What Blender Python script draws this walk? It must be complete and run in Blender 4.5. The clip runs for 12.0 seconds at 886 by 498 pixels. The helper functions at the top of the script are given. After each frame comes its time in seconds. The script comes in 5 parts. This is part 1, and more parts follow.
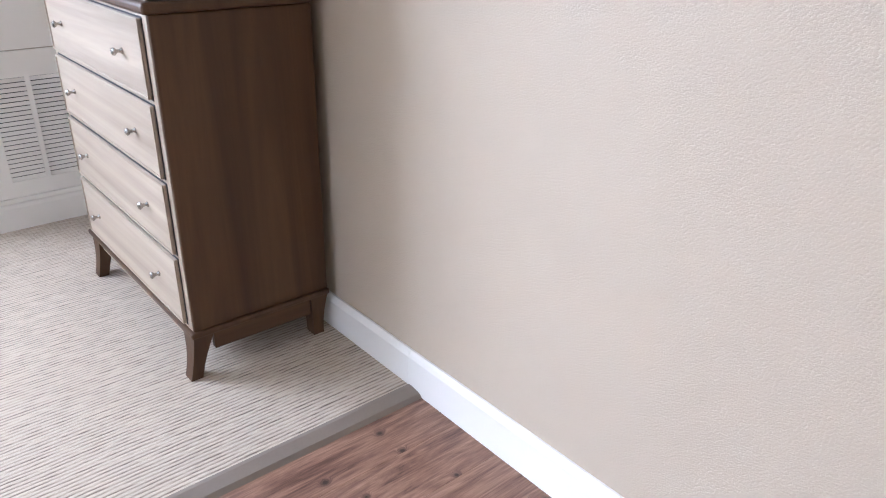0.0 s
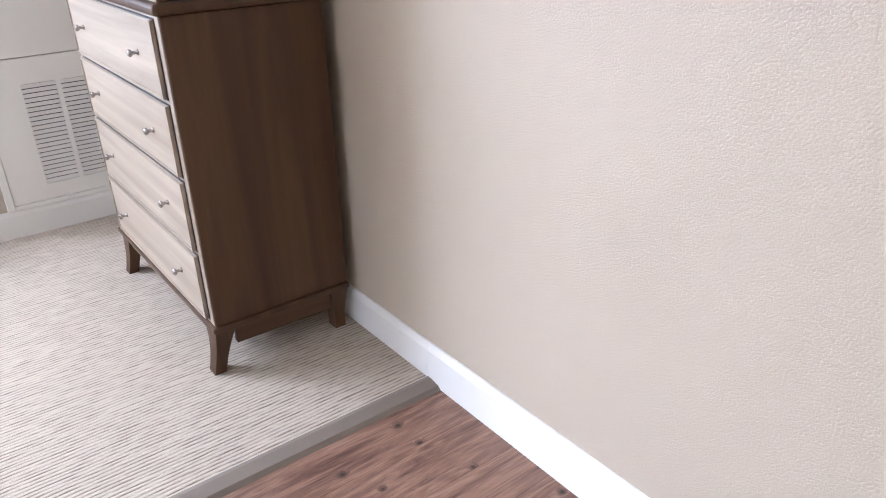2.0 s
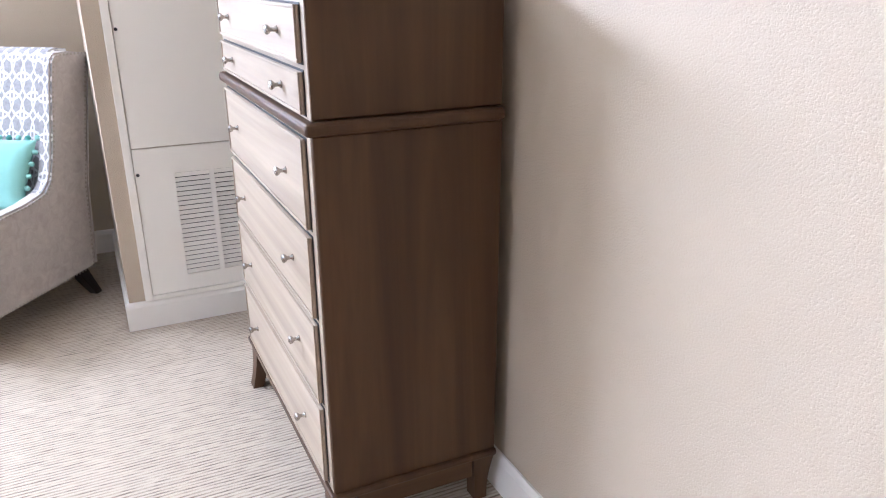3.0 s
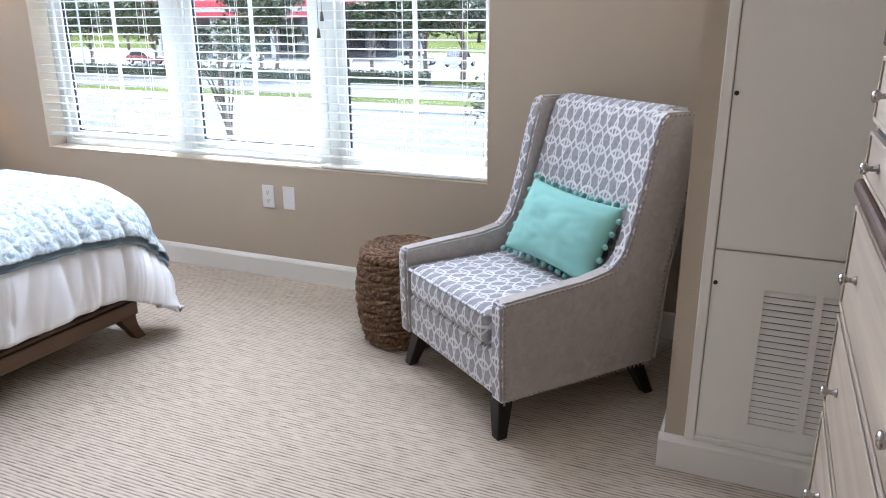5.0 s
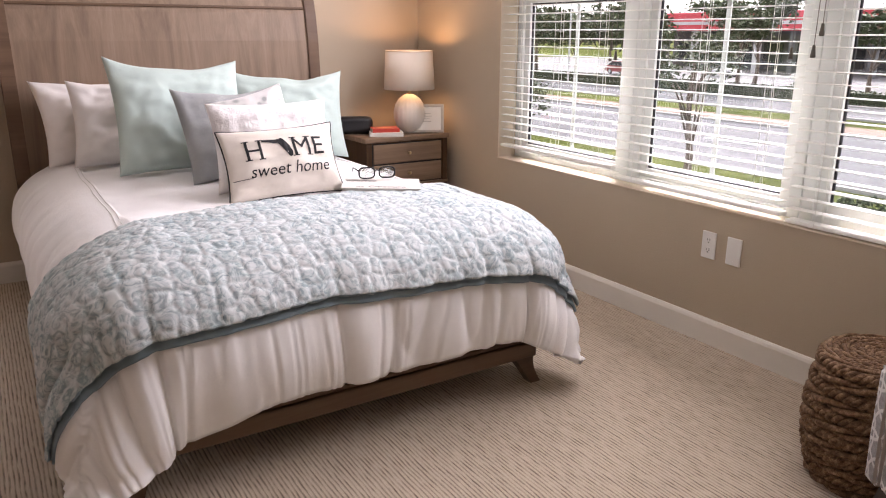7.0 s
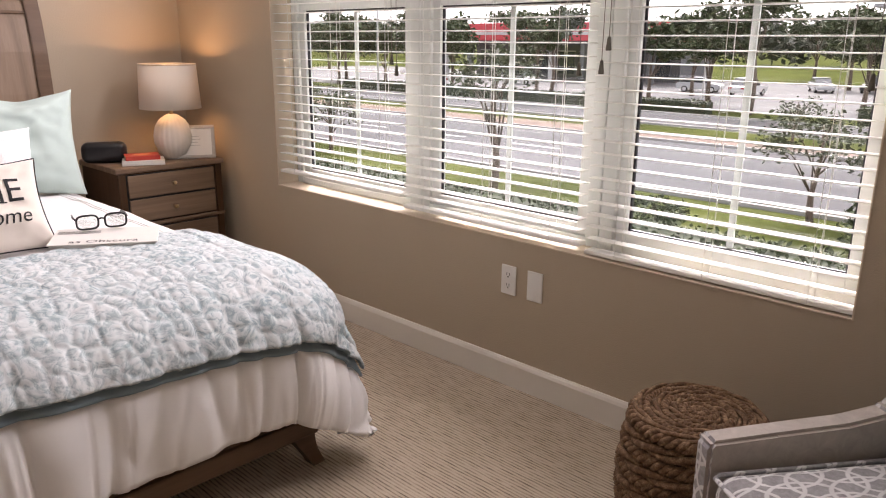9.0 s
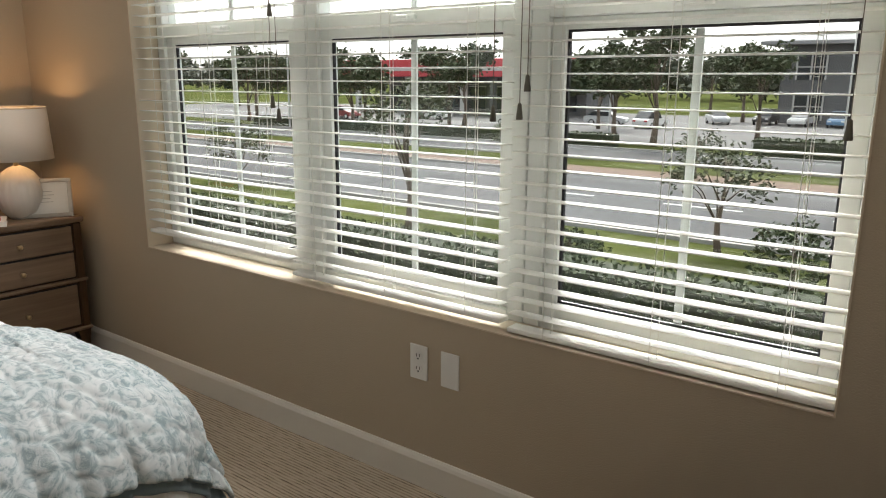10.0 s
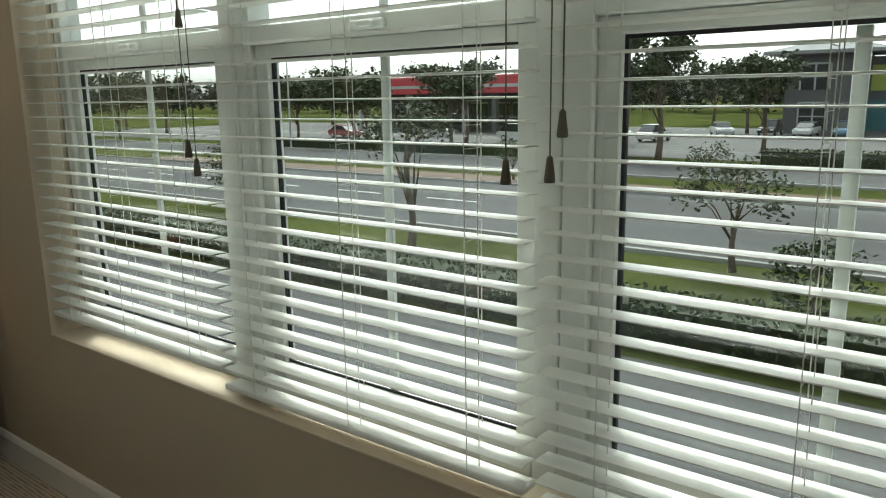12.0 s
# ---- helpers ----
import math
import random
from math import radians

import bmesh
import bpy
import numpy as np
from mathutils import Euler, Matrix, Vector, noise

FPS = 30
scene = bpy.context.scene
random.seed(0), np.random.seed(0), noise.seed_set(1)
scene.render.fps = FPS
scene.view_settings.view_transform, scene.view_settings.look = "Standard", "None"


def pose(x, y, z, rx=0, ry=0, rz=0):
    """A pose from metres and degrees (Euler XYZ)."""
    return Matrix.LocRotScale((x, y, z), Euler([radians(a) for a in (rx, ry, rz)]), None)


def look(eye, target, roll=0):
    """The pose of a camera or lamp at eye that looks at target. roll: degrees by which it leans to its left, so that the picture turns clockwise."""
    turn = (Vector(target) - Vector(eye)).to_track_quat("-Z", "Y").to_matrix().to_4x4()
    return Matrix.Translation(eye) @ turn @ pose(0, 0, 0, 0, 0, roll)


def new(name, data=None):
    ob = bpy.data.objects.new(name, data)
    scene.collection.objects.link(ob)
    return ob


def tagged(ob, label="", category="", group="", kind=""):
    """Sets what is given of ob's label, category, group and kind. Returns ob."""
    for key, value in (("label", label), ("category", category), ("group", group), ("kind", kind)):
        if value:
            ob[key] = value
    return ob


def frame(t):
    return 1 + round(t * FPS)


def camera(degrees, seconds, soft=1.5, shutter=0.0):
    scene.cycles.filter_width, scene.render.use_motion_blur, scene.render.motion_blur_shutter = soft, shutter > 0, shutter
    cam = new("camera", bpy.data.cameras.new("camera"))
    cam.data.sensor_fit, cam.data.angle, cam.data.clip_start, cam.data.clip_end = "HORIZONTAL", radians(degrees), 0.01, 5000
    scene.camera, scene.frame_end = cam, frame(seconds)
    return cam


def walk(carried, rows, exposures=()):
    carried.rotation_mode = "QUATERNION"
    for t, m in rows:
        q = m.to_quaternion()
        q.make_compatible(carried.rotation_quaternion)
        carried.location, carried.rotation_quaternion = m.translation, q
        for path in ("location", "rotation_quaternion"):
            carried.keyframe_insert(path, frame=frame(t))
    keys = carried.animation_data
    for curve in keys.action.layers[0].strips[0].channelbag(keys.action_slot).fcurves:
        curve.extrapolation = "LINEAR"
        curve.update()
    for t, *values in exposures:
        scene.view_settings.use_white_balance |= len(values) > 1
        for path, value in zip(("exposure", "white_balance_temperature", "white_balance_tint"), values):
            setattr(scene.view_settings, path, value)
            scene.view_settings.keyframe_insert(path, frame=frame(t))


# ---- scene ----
cam = camera(61.9, 12.0, 1.1)
PATH = [
    (0, (-1.06, -4.194, 1.241), (0.11, -2.817, 0.384), 1.0),
    (0.5, (-1.076, -4.3, 1.222), (0.177, -3.053, 0.285), 1.2),
    (1, (-1.069, -4.35, 1.224), (0.209, -3.149, 0.262), 0.6),
    (1.5, (-1.034, -4.318, 1.24), (0.175, -3.034, 0.297), -0.3),
    (2, (-1.005, -4.233, 1.243), (0.073, -2.795, 0.364), -1.5),
    (2.5, (-0.914, -4.04, 1.255), (0.08, -2.481, 0.493), 0.0),
    (2.7, (-0.886, -3.951, 1.278), (0.05, -2.343, 0.545), 0.0),
    (4.3, (-0.661, -3.278, 1.3), (-0.809, -1.38, 0.684), -0.5),
    (4.5, (-0.648, -3.193, 1.292), (-0.98, -1.315, 0.69), -0.5),
    (5, (-0.638, -3.041, 1.295), (-1.398, -1.288, 0.702), -0.2),
    (5.5, (-0.734, -2.907, 1.298), (-1.804, -1.325, 0.705), -0.4),
    (6, (-0.826, -2.788, 1.309), (-2.165, -1.418, 0.734), -0.7),
    (6.5, (-0.909, -2.65, 1.303), (-2.494, -1.562, 0.754), -0.5),
    (6.7, (-0.934, -2.608, 1.298), (-2.577, -1.61, 0.747), 0.2),
    (8.3, (-1.112, -2.362, 1.302), (-2.518, -1.101, 0.643), -0.2),
    (8.5, (-1.152, -2.303, 1.3), (-2.53, -0.994, 0.677), -0.0),
    (9, (-1.241, -2.129, 1.311), (-2.575, -0.739, 0.772), 0.5),
    (9.5, (-1.38, -1.933, 1.307), (-2.637, -0.457, 0.817), 0.7),
    (10, (-1.516, -1.734, 1.322), (-2.697, -0.184, 0.873), 0.3),
    (10.5, (-1.614, -1.497, 1.349), (-2.737, 0.102, 0.923), -0.2),
    (11, (-1.697, -1.328, 1.379), (-2.773, 0.302, 0.949), -0.6),
    (11.5, (-1.829, -1.157, 1.357), (-2.905, 0.478, 0.948), -0.9),
    (12, (-1.976, -1.073, 1.358), (-3.173, 0.477, 0.952), -0.9),
]
walk(cam, [(t, look(eye, target, roll)) for t, eye, target, roll in PATH],
     [(0, 4.25, 4950, 14), (1.5, 4.2, 4950, 14), (2.5, 4.4, 5050, 15), (4.5, 3.98, 5050, 15), (5.0, 3.3, 5200, 13), (5.5, 2.95, 6050, 21), (6.5, 2.65, 6400, 25), (8.5, 2.5, 6600, 25), (9.5, 2.0, 6700, 20), (10.5, 1.6, 6350, 0), (12, 1.1, 6300, -4)])

LAMP_W = 0.55

# ---------- world and light ----------
world = bpy.data.worlds.new("overcast_sky")
scene.world = world
world.use_nodes = True
wn, wl = world.node_tree.nodes, world.node_tree.links
sky = wn.new("ShaderNodeTexSky")
sky.sky_type = "NISHITA"
sky.sun_disc = False
sky.sun_elevation, sky.sun_rotation = radians(52), radians(-35)
sky.air_density, sky.dust_density, sky.ozone_density = 1.0, 4.0, 1.0
pale = wn.new("ShaderNodeHueSaturation")
pale.inputs["Saturation"].default_value = 0.15
wl.new(sky.outputs["Color"], pale.inputs["Color"])
background = next(n for n in wn if n.type == "BACKGROUND")
wl.new(pale.outputs["Color"], background.inputs["Color"])
background.inputs["Strength"].default_value = 0.15

sun = new("sun", bpy.data.lights.new("sun", "SUN"))
sun.data.energy, sun.data.angle, sun.data.color = 1.1, radians(14), (1.0, 0.96, 0.9)
SE, SR = radians(52), radians(-35)
to_sun = Vector((math.sin(SR) * math.cos(SE), math.cos(SR) * math.cos(SE), math.sin(SE)))
sun.matrix_basis = look(to_sun * 50, (0, 0, 0))

# area lamp added room-side of the upper blinds, standing in for window daylight
window_light = new("window_light", bpy.data.lights.new("window_light", "AREA"))
window_light.data.shape, window_light.data.size, window_light.data.size_y = "RECTANGLE", 2.7, 0.40
window_light.data.energy, window_light.data.color = 17, (1.0, 0.99, 1.0)
window_light.matrix_basis = pose(-3.10, -0.035, 2.00, -97, 0, 0)

# ---------- mesh helpers ----------
def part(name, bm, material, parent=None, label="", smooth=False):
    me = bpy.data.meshes.new(name)
    bm.to_mesh(me)
    bm.free()
    if smooth:
        for p in me.polygons:
            p.use_smooth = True
    for m in material if isinstance(material, (list, tuple)) else [material]:
        me.materials.append(m)
    ob = new(name, me)
    if parent is not None:
        ob.parent = parent
    if label:
        tagged(ob, label)
    return ob


def shared(name, me, parent, m=None):
    ob = new(name, me)
    ob.parent = parent
    if m is not None:
        ob.matrix_basis = m
    return ob


def thing(name, label, category, m=None, group="", kind=""):
    ob = new(name)
    ob.empty_display_size = 0.1
    if m is not None:
        ob.matrix_basis = m
    return tagged(ob, label, category, group, kind)


def box(bm, x0, x1, y0, y1, z0, z1, bevel=0.0, seg=2, m=None):
    mid = Matrix.Translation(((x0 + x1) / 2, (y0 + y1) / 2, (z0 + z1) / 2)) @ Matrix.Diagonal((x1 - x0, y1 - y0, z1 - z0, 1))
    g = bmesh.ops.create_cube(bm, size=1, matrix=(m @ mid) if m is not None else mid)
    if bevel > 0:
        edges = list({e for v in g["verts"] for e in v.link_edges})
        bmesh.ops.bevel(bm, geom=edges, offset=bevel, segments=seg, affect="EDGES", profile=0.5, clamp_overlap=True)
    return bm


def slab(x0, x1, y0, y1, z0, z1, bevel=0.0, seg=2, m=None):
    return box(bmesh.new(), x0, x1, y0, y1, z0, z1, bevel, seg, m)


def tube(bm, pts, radius, sides=8, closed=False, taper=None):
    """A round tube along points."""
    pts = [Vector(p) for p in pts]
    rings, n = [], len(pts)
    prev = None
    for i, p in enumerate(pts):
        a = pts[(i - 1) % n] if closed or i else pts[0]
        b = pts[(i + 1) % n] if closed or i < n - 1 else pts[-1]
        d = (b - a).normalized()
        if prev is None:
            prev = Vector((0, 0, 1)) if abs(d.z) < 0.9 else Vector((1, 0, 0))
        side = d.cross(prev).normalized()
        up = side.cross(d).normalized()
        prev = up
        r = radius * (taper(i / max(1, n - 1)) if taper else 1)
        rings.append([bm.verts.new(p + side * (r * math.cos(2 * math.pi * k / sides)) + up * (r * math.sin(2 * math.pi * k / sides))) for k in range(sides)])
    for i in range(n if closed else n - 1):
        a, b = rings[i], rings[(i + 1) % n]
        for k in range(sides):
            bm.faces.new((a[k], a[(k + 1) % sides], b[(k + 1) % sides], b[k]))
    if not closed:
        bm.faces.new(list(reversed(rings[0])))
        bm.faces.new(rings[-1])
    return bm


def lathe(bm, profile, sides=32, m=None, wave=None):
    """Turns (radius, height) pairs round the z axis."""
    rings = []
    for r, z in profile:
        ring = []
        for k in range(sides):
            a = 2 * math.pi * k / sides
            q = r * (1 + (wave(a) if wave else 0))
            v = Vector((q * math.cos(a), q * math.sin(a), z))
            ring.append(bm.verts.new(m @ v if m is not None else v))
        rings.append(ring)
    for a, b in zip(rings, rings[1:]):
        for k in range(sides):
            bm.faces.new((a[k], a[(k + 1) % sides], b[(k + 1) % sides], b[k]))
    bm.faces.new(list(reversed(rings[0])))
    bm.faces.new(rings[-1])
    return bm


def prism(bm, outline, lo, hi, axis="y", bevel=0.0):
    """Extrudes an outline (pairs) along one axis; the pairs are the other two coordinates in order."""
    def at(p, s):
        return {"x": (s, p[0], p[1]), "y": (p[0], s, p[1]), "z": (p[0], p[1], s)}[axis]
    a = [bm.verts.new(at(p, lo)) for p in outline]
    b = [bm.verts.new(at(p, hi)) for p in outline]
    n = len(outline)
    made = [bm.faces.new(a), bm.faces.new(list(reversed(b)))]
    for i in range(n):
        made.append(bm.faces.new((a[(i + 1) % n], a[i], b[i], b[(i + 1) % n])))
    bmesh.ops.recalc_face_normals(bm, faces=made)
    if bevel > 0:
        bmesh.ops.bevel(bm, geom=list({e for f in made for e in f.edges}), offset=bevel, segments=2, affect="EDGES", clamp_overlap=True)
    return bm


def grid(nu, nv, fn, thick=0.0):
    """A sheet of nu x nv points from fn(u, v), u and v from 0 to 1."""
    bm = bmesh.new()
    vs = [[bm.verts.new(fn(i / (nu - 1), j / (nv - 1))) for j in range(nv)] for i in range(nu)]
    for i in range(nu - 1):
        for j in range(nv - 1):
            bm.faces.new((vs[i][j], vs[i + 1][j], vs[i + 1][j + 1], vs[i][j + 1]))
    return bm


def letter_mesh(text, size, shear):
    cu = bpy.data.curves.new("lettering", "FONT")
    cu.body, cu.size, cu.align_x, cu.shear, cu.resolution_u = text, size, "CENTER", shear, 3
    ob = bpy.data.objects.new("lettering", cu)
    scene.collection.objects.link(ob)
    me = bpy.data.meshes.new_from_object(ob.evaluated_get(bpy.context.evaluated_depsgraph_get()))
    bpy.data.objects.remove(ob)
    return me


LETTERS = {t: letter_mesh(t, s, h) for t, s, h in (("H", 0.105, 0), ("ME", 0.105, 0), ("sweet home", 0.066, 0.25), ("as Obscura", 0.042, 0))}

# ---------- materials ----------
def socket(node, value, links, nt):
    if isinstance(value, bpy.types.NodeSocket):
        nt.links.new(value, links)
    else:
        links.default_value = value


class Mat:
    """A small builder for node materials."""
    def __init__(self, name, rough=0.6, metal=0.0, spec=0.4):
        self.m = bpy.data.materials.new(name)
        self.m.use_nodes = True
        self.nt = self.m.node_tree
        self.b = next(n for n in self.nt.nodes if n.type == "BSDF_PRINCIPLED")
        self.b.inputs["Roughness"].default_value = rough
        self.b.inputs["Metallic"].default_value = metal
        self.b.inputs["Specular IOR Level"].default_value = spec
        self.co = self.nt.nodes.new("ShaderNodeTexCoord").outputs["Object"]

    def put(self, name, value):
        socket(None, value, self.b.inputs[name], self.nt)
        return self

    def scaled(self, sx, sy, sz, src=None, rot=(0, 0, 0), loc=(0, 0, 0)):
        n = self.nt.nodes.new("ShaderNodeMapping")
        n.inputs["Scale"].default_value = (sx, sy, sz)
        n.inputs["Rotation"].default_value = rot
        n.inputs["Location"].default_value = loc
        self.nt.links.new(src or self.co, n.inputs["Vector"])
        return n.outputs["Vector"]

    def noise(self, scale, src=None, detail=4, rough=0.55, distort=0.0):
        n = self.nt.nodes.new("ShaderNodeTexNoise")
        n.inputs["Scale"].default_value = scale
        n.inputs["Detail"].default_value = detail
        n.inputs["Roughness"].default_value = rough
        n.inputs["Distortion"].default_value = distort
        self.nt.links.new(src or self.co, n.inputs["Vector"])
        return n.outputs["Fac"]

    def cells(self, scale, src=None, feature="F1", out="Distance", rand=1.0, dims="3D"):
        n = self.nt.nodes.new("ShaderNodeTexVoronoi")
        n.feature = feature
        n.voronoi_dimensions = dims
        n.inputs["Scale"].default_value = scale
        n.inputs["Randomness"].default_value = rand
        self.nt.links.new(src or self.co, n.inputs["Vector"])
        return n.outputs[out]

    def math(self, op, a, b=0.0, c=None):
        n = self.nt.nodes.new("ShaderNodeMath")
        n.operation = op
        socket(None, a, n.inputs[0], self.nt)
        socket(None, b, n.inputs[1], self.nt)
        if c is not None:
            socket(None, c, n.inputs[2], self.nt)
        return n.outputs[0]

    def xyz(self, src=None):
        n = self.nt.nodes.new("ShaderNodeSeparateXYZ")
        self.nt.links.new(src or self.co, n.inputs[0])
        return n.outputs

    def vec(self, x, y, z):
        n = self.nt.nodes.new("ShaderNodeCombineXYZ")
        for i, v in enumerate((x, y, z)):
            socket(None, v, n.inputs[i], self.nt)
        return n.outputs[0]

    def ramp(self, fac, stops):
        n = self.nt.nodes.new("ShaderNodeValToRGB")
        el = n.color_ramp.elements
        while len(el) < len(stops):
            el.new(0.5)
        for e, (p, c) in zip(el, stops):
            e.position, e.color = p, (*c, 1)
        self.nt.links.new(fac, n.inputs["Fac"])
        return n.outputs["Color"]

    def mix(self, fac, a, b, mode="MIX"):
        n = self.nt.nodes.new("ShaderNodeMix")
        n.data_type, n.blend_type = "RGBA", mode
        socket(None, fac, n.inputs[0], self.nt)
        for k, v in ((6, a), (7, b)):
            socket(None, (*v, 1) if isinstance(v, tuple) else v, n.inputs[k], self.nt)
        return n.outputs[2]

    def random(self):
        return self.nt.nodes.new("ShaderNodeObjectInfo").outputs["Random"]

    def colour(self, c):
        return self.put("Base Color", (*c, 1) if isinstance(c, tuple) else c)

    def bump(self, height, strength=0.3, dist=0.002):
        n = self.nt.nodes.new("ShaderNodeBump")
        n.inputs["Strength"].default_value = strength
        n.inputs["Distance"].default_value = dist
        self.nt.links.new(height, n.inputs["Height"])
        self.nt.links.new(n.outputs["Normal"], self.b.inputs["Normal"])
        return self


def paint(name, c, vary=0.06, rough=0.6, bumps=(260, 0.25, 0.0008), spec=0.35):
    k = Mat(name, rough, spec=spec)
    lo, hi = tuple(v * (1 - vary) for v in c), tuple(min(1, v * (1 + vary)) for v in c)
    k.colour(k.mix(k.noise(1.7, detail=5), lo, hi))
    if bumps:
        k.bump(k.noise(bumps[0], detail=3), bumps[1], bumps[2])
    return k.m


def textured_wall(name, c):
    """Painted orange-peel plaster."""
    k = Mat(name, 0.62, spec=0.3)
    k.colour(k.mix(k.noise(0.9, detail=4), tuple(v * 0.95 for v in c), tuple(v * 1.04 for v in c)))
    fine = k.noise(215, detail=3, rough=0.55)
    k.bump(k.math("SMOOTH_MIN", fine, 0.56, 0.1), 0.7, 0.003)
    return k.m


def wood(name, dark, mid, light, axis="z", rough=0.5, grain=1.0, streak=0.5):
    """Stained wood with the grain along one axis."""
    k = Mat(name, rough, spec=0.35)
    s = {"x": (1.2, 26, 26), "y": (26, 1.2, 26), "z": (26, 26, 1.2)}[axis]
    r = k.math("MULTIPLY", k.random(), 7.0)
    off = k.nt.nodes.new("ShaderNodeVectorMath")
    off.operation = "ADD"
    k.nt.links.new(k.co, off.inputs[0])
    k.nt.links.new(k.vec(r, r, r), off.inputs[1])
    src = off.outputs[0]
    broad = k.noise(1.0, k.scaled(*(v * 0.35 for v in s), src=src), 4, 0.6, 1.4)
    fine = k.noise(1.0, k.scaled(*(v * 6 * grain for v in s), src=src), 3, 0.6)
    both = k.math("ADD", k.math("MULTIPLY", broad, 1 - streak * 0.4), k.math("MULTIPLY", fine, streak * 0.4))
    k.colour(k.ramp(both, [(0.28, dark), (0.52, mid), (0.75, light)]))
    k.put("Roughness", k.math("MULTIPLY_ADD", fine, 0.2, rough - 0.1))
    k.bump(fine, 0.15, 0.0006)
    return k.m


def plain(name, c, rough=0.4, metal=0.0, vary=0.08, scale=40, bump=0.08):
    k = Mat(name, rough, metal)
    n = k.noise(scale, detail=4)
    k.colour(k.mix(n, tuple(v * (1 - vary) for v in c), tuple(min(1, v * (1 + vary)) for v in c)))
    if bump:
        k.bump(n, bump, 0.001)
    return k.m


def cloth(name, c, weave=900, vary=0.06, rough=0.9, bump=0.35, soft=18):
    """Woven cloth with fine threads and soft wrinkles."""
    k = Mat(name, rough, spec=0.15)
    broad = k.noise(soft, detail=3)
    k.colour(k.mix(broad, tuple(v * (1 - vary) for v in c), tuple(min(1, v * (1 + vary)) for v in c)))
    threads = k.noise(weave, detail=2)
    k.bump(k.math("ADD", k.math("MULTIPLY", broad, 2.0), threads), bump, 0.0025)
    k.put("Sheen Weight", 0.15)
    return k.m


WALL = (0.46, 0.385, 0.288)
M_wall = textured_wall("wall_paint", WALL)
# wall tan made paler: window light on the reveals is in the colour
M_reveal_lit = paint("reveal_paint_lit", (0.62, 0.53, 0.41))
M_ceiling = paint("ceiling_paint", (0.74, 0.73, 0.70))
M_trim = paint("trim_paint", (0.74, 0.705, 0.64), 0.03, 0.4)
M_panel = paint("panel_paint", (0.78, 0.745, 0.67), 0.03, 0.4)
M_vinyl = paint("window_vinyl", (0.72, 0.74, 0.72), 0.03, 0.35)
M_slat = paint("blind_paint", (0.80, 0.80, 0.76), 0.03, 0.38)
M_cord = plain("cord", (0.7, 0.7, 0.66), 0.8)
M_tassel = plain("tassel", (0.10, 0.09, 0.07), 0.5)
M_plastic = plain("white_plastic", (0.78, 0.77, 0.74), 0.35, vary=0.02)
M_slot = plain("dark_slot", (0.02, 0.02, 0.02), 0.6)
M_nickel = plain("nickel", (0.42, 0.40, 0.38), 0.22, 1.0, 0.05)
M_brass = plain("aged_brass", (0.55, 0.42, 0.24), 0.3, 1.0, 0.1)
M_black = plain("black_gloss", (0.012, 0.012, 0.014), 0.3)
M_gasket = plain("gasket", (0.03, 0.03, 0.035), 0.6)

# dark tones put the shade of the dresser's sides into its wood
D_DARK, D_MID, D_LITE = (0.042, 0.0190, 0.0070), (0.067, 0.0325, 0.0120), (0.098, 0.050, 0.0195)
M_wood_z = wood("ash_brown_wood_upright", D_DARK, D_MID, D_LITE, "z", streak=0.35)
# the same wood paled: window light on the dresser fronts is in the colour
M_wood_y_lit = wood("ash_brown_wood_across_lit", (0.235, 0.182, 0.128), (0.34, 0.272, 0.198), (0.44, 0.36, 0.27), "y")
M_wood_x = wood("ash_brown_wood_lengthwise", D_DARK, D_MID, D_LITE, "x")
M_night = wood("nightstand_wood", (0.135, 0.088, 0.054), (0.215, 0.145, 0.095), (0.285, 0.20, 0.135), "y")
M_bed_y = wood("bed_wood_across", (0.085, 0.05, 0.028), (0.15, 0.092, 0.053), (0.21, 0.135, 0.082), "y")
M_bed_z = wood("bed_wood_upright", (0.15, 0.10, 0.066), (0.24, 0.168, 0.115), (0.315, 0.23, 0.165), "z")
M_bed_dark = wood("bed_wood_trim", (0.075, 0.042, 0.024), (0.125, 0.074, 0.043), (0.17, 0.105, 0.062), "y")


def carpet_material():
    """Loop carpet with broken ribs along x."""
    k = Mat("ribbed_carpet", 0.95, spec=0.1)
    s = k.xyz()
    wob = k.math("MULTIPLY", k.noise(1.0, k.scaled(5, 22, 5), 3), 0.012)
    y = k.math("ADD", s[1], wob)
    rib = k.math("MULTIPLY_ADD", k.math("SINE", k.math("MULTIPLY", y, 2 * math.pi / 0.0132)), 0.5, 0.5)
    broken = k.noise(1.0, k.scaled(15, 85, 15), 3, 0.6)
    lines = k.math("MULTIPLY", k.math("POWER", rib, 2.2), k.math("MULTIPLY_ADD", broken, 3.2, -0.95))
    loops = k.noise(420, detail=2)
    stain = k.noise(1.3, detail=4)
    base = k.ramp(stain, [(0.3, (0.45, 0.365, 0.27)), (0.7, (0.51, 0.42, 0.315))])
    tone = k.mix(loops, base, (0.57, 0.495, 0.395))
    k.colour(k.mix(k.math("MULTIPLY", k.math("MINIMUM", k.math("MAXIMUM", lines, 0.0), 1.0), 0.9), tone, (0.16, 0.125, 0.095)))
    k.bump(k.math("SUBTRACT", k.math("MULTIPLY", loops, 0.6), lines), 0.7, 0.004)
    return k.m


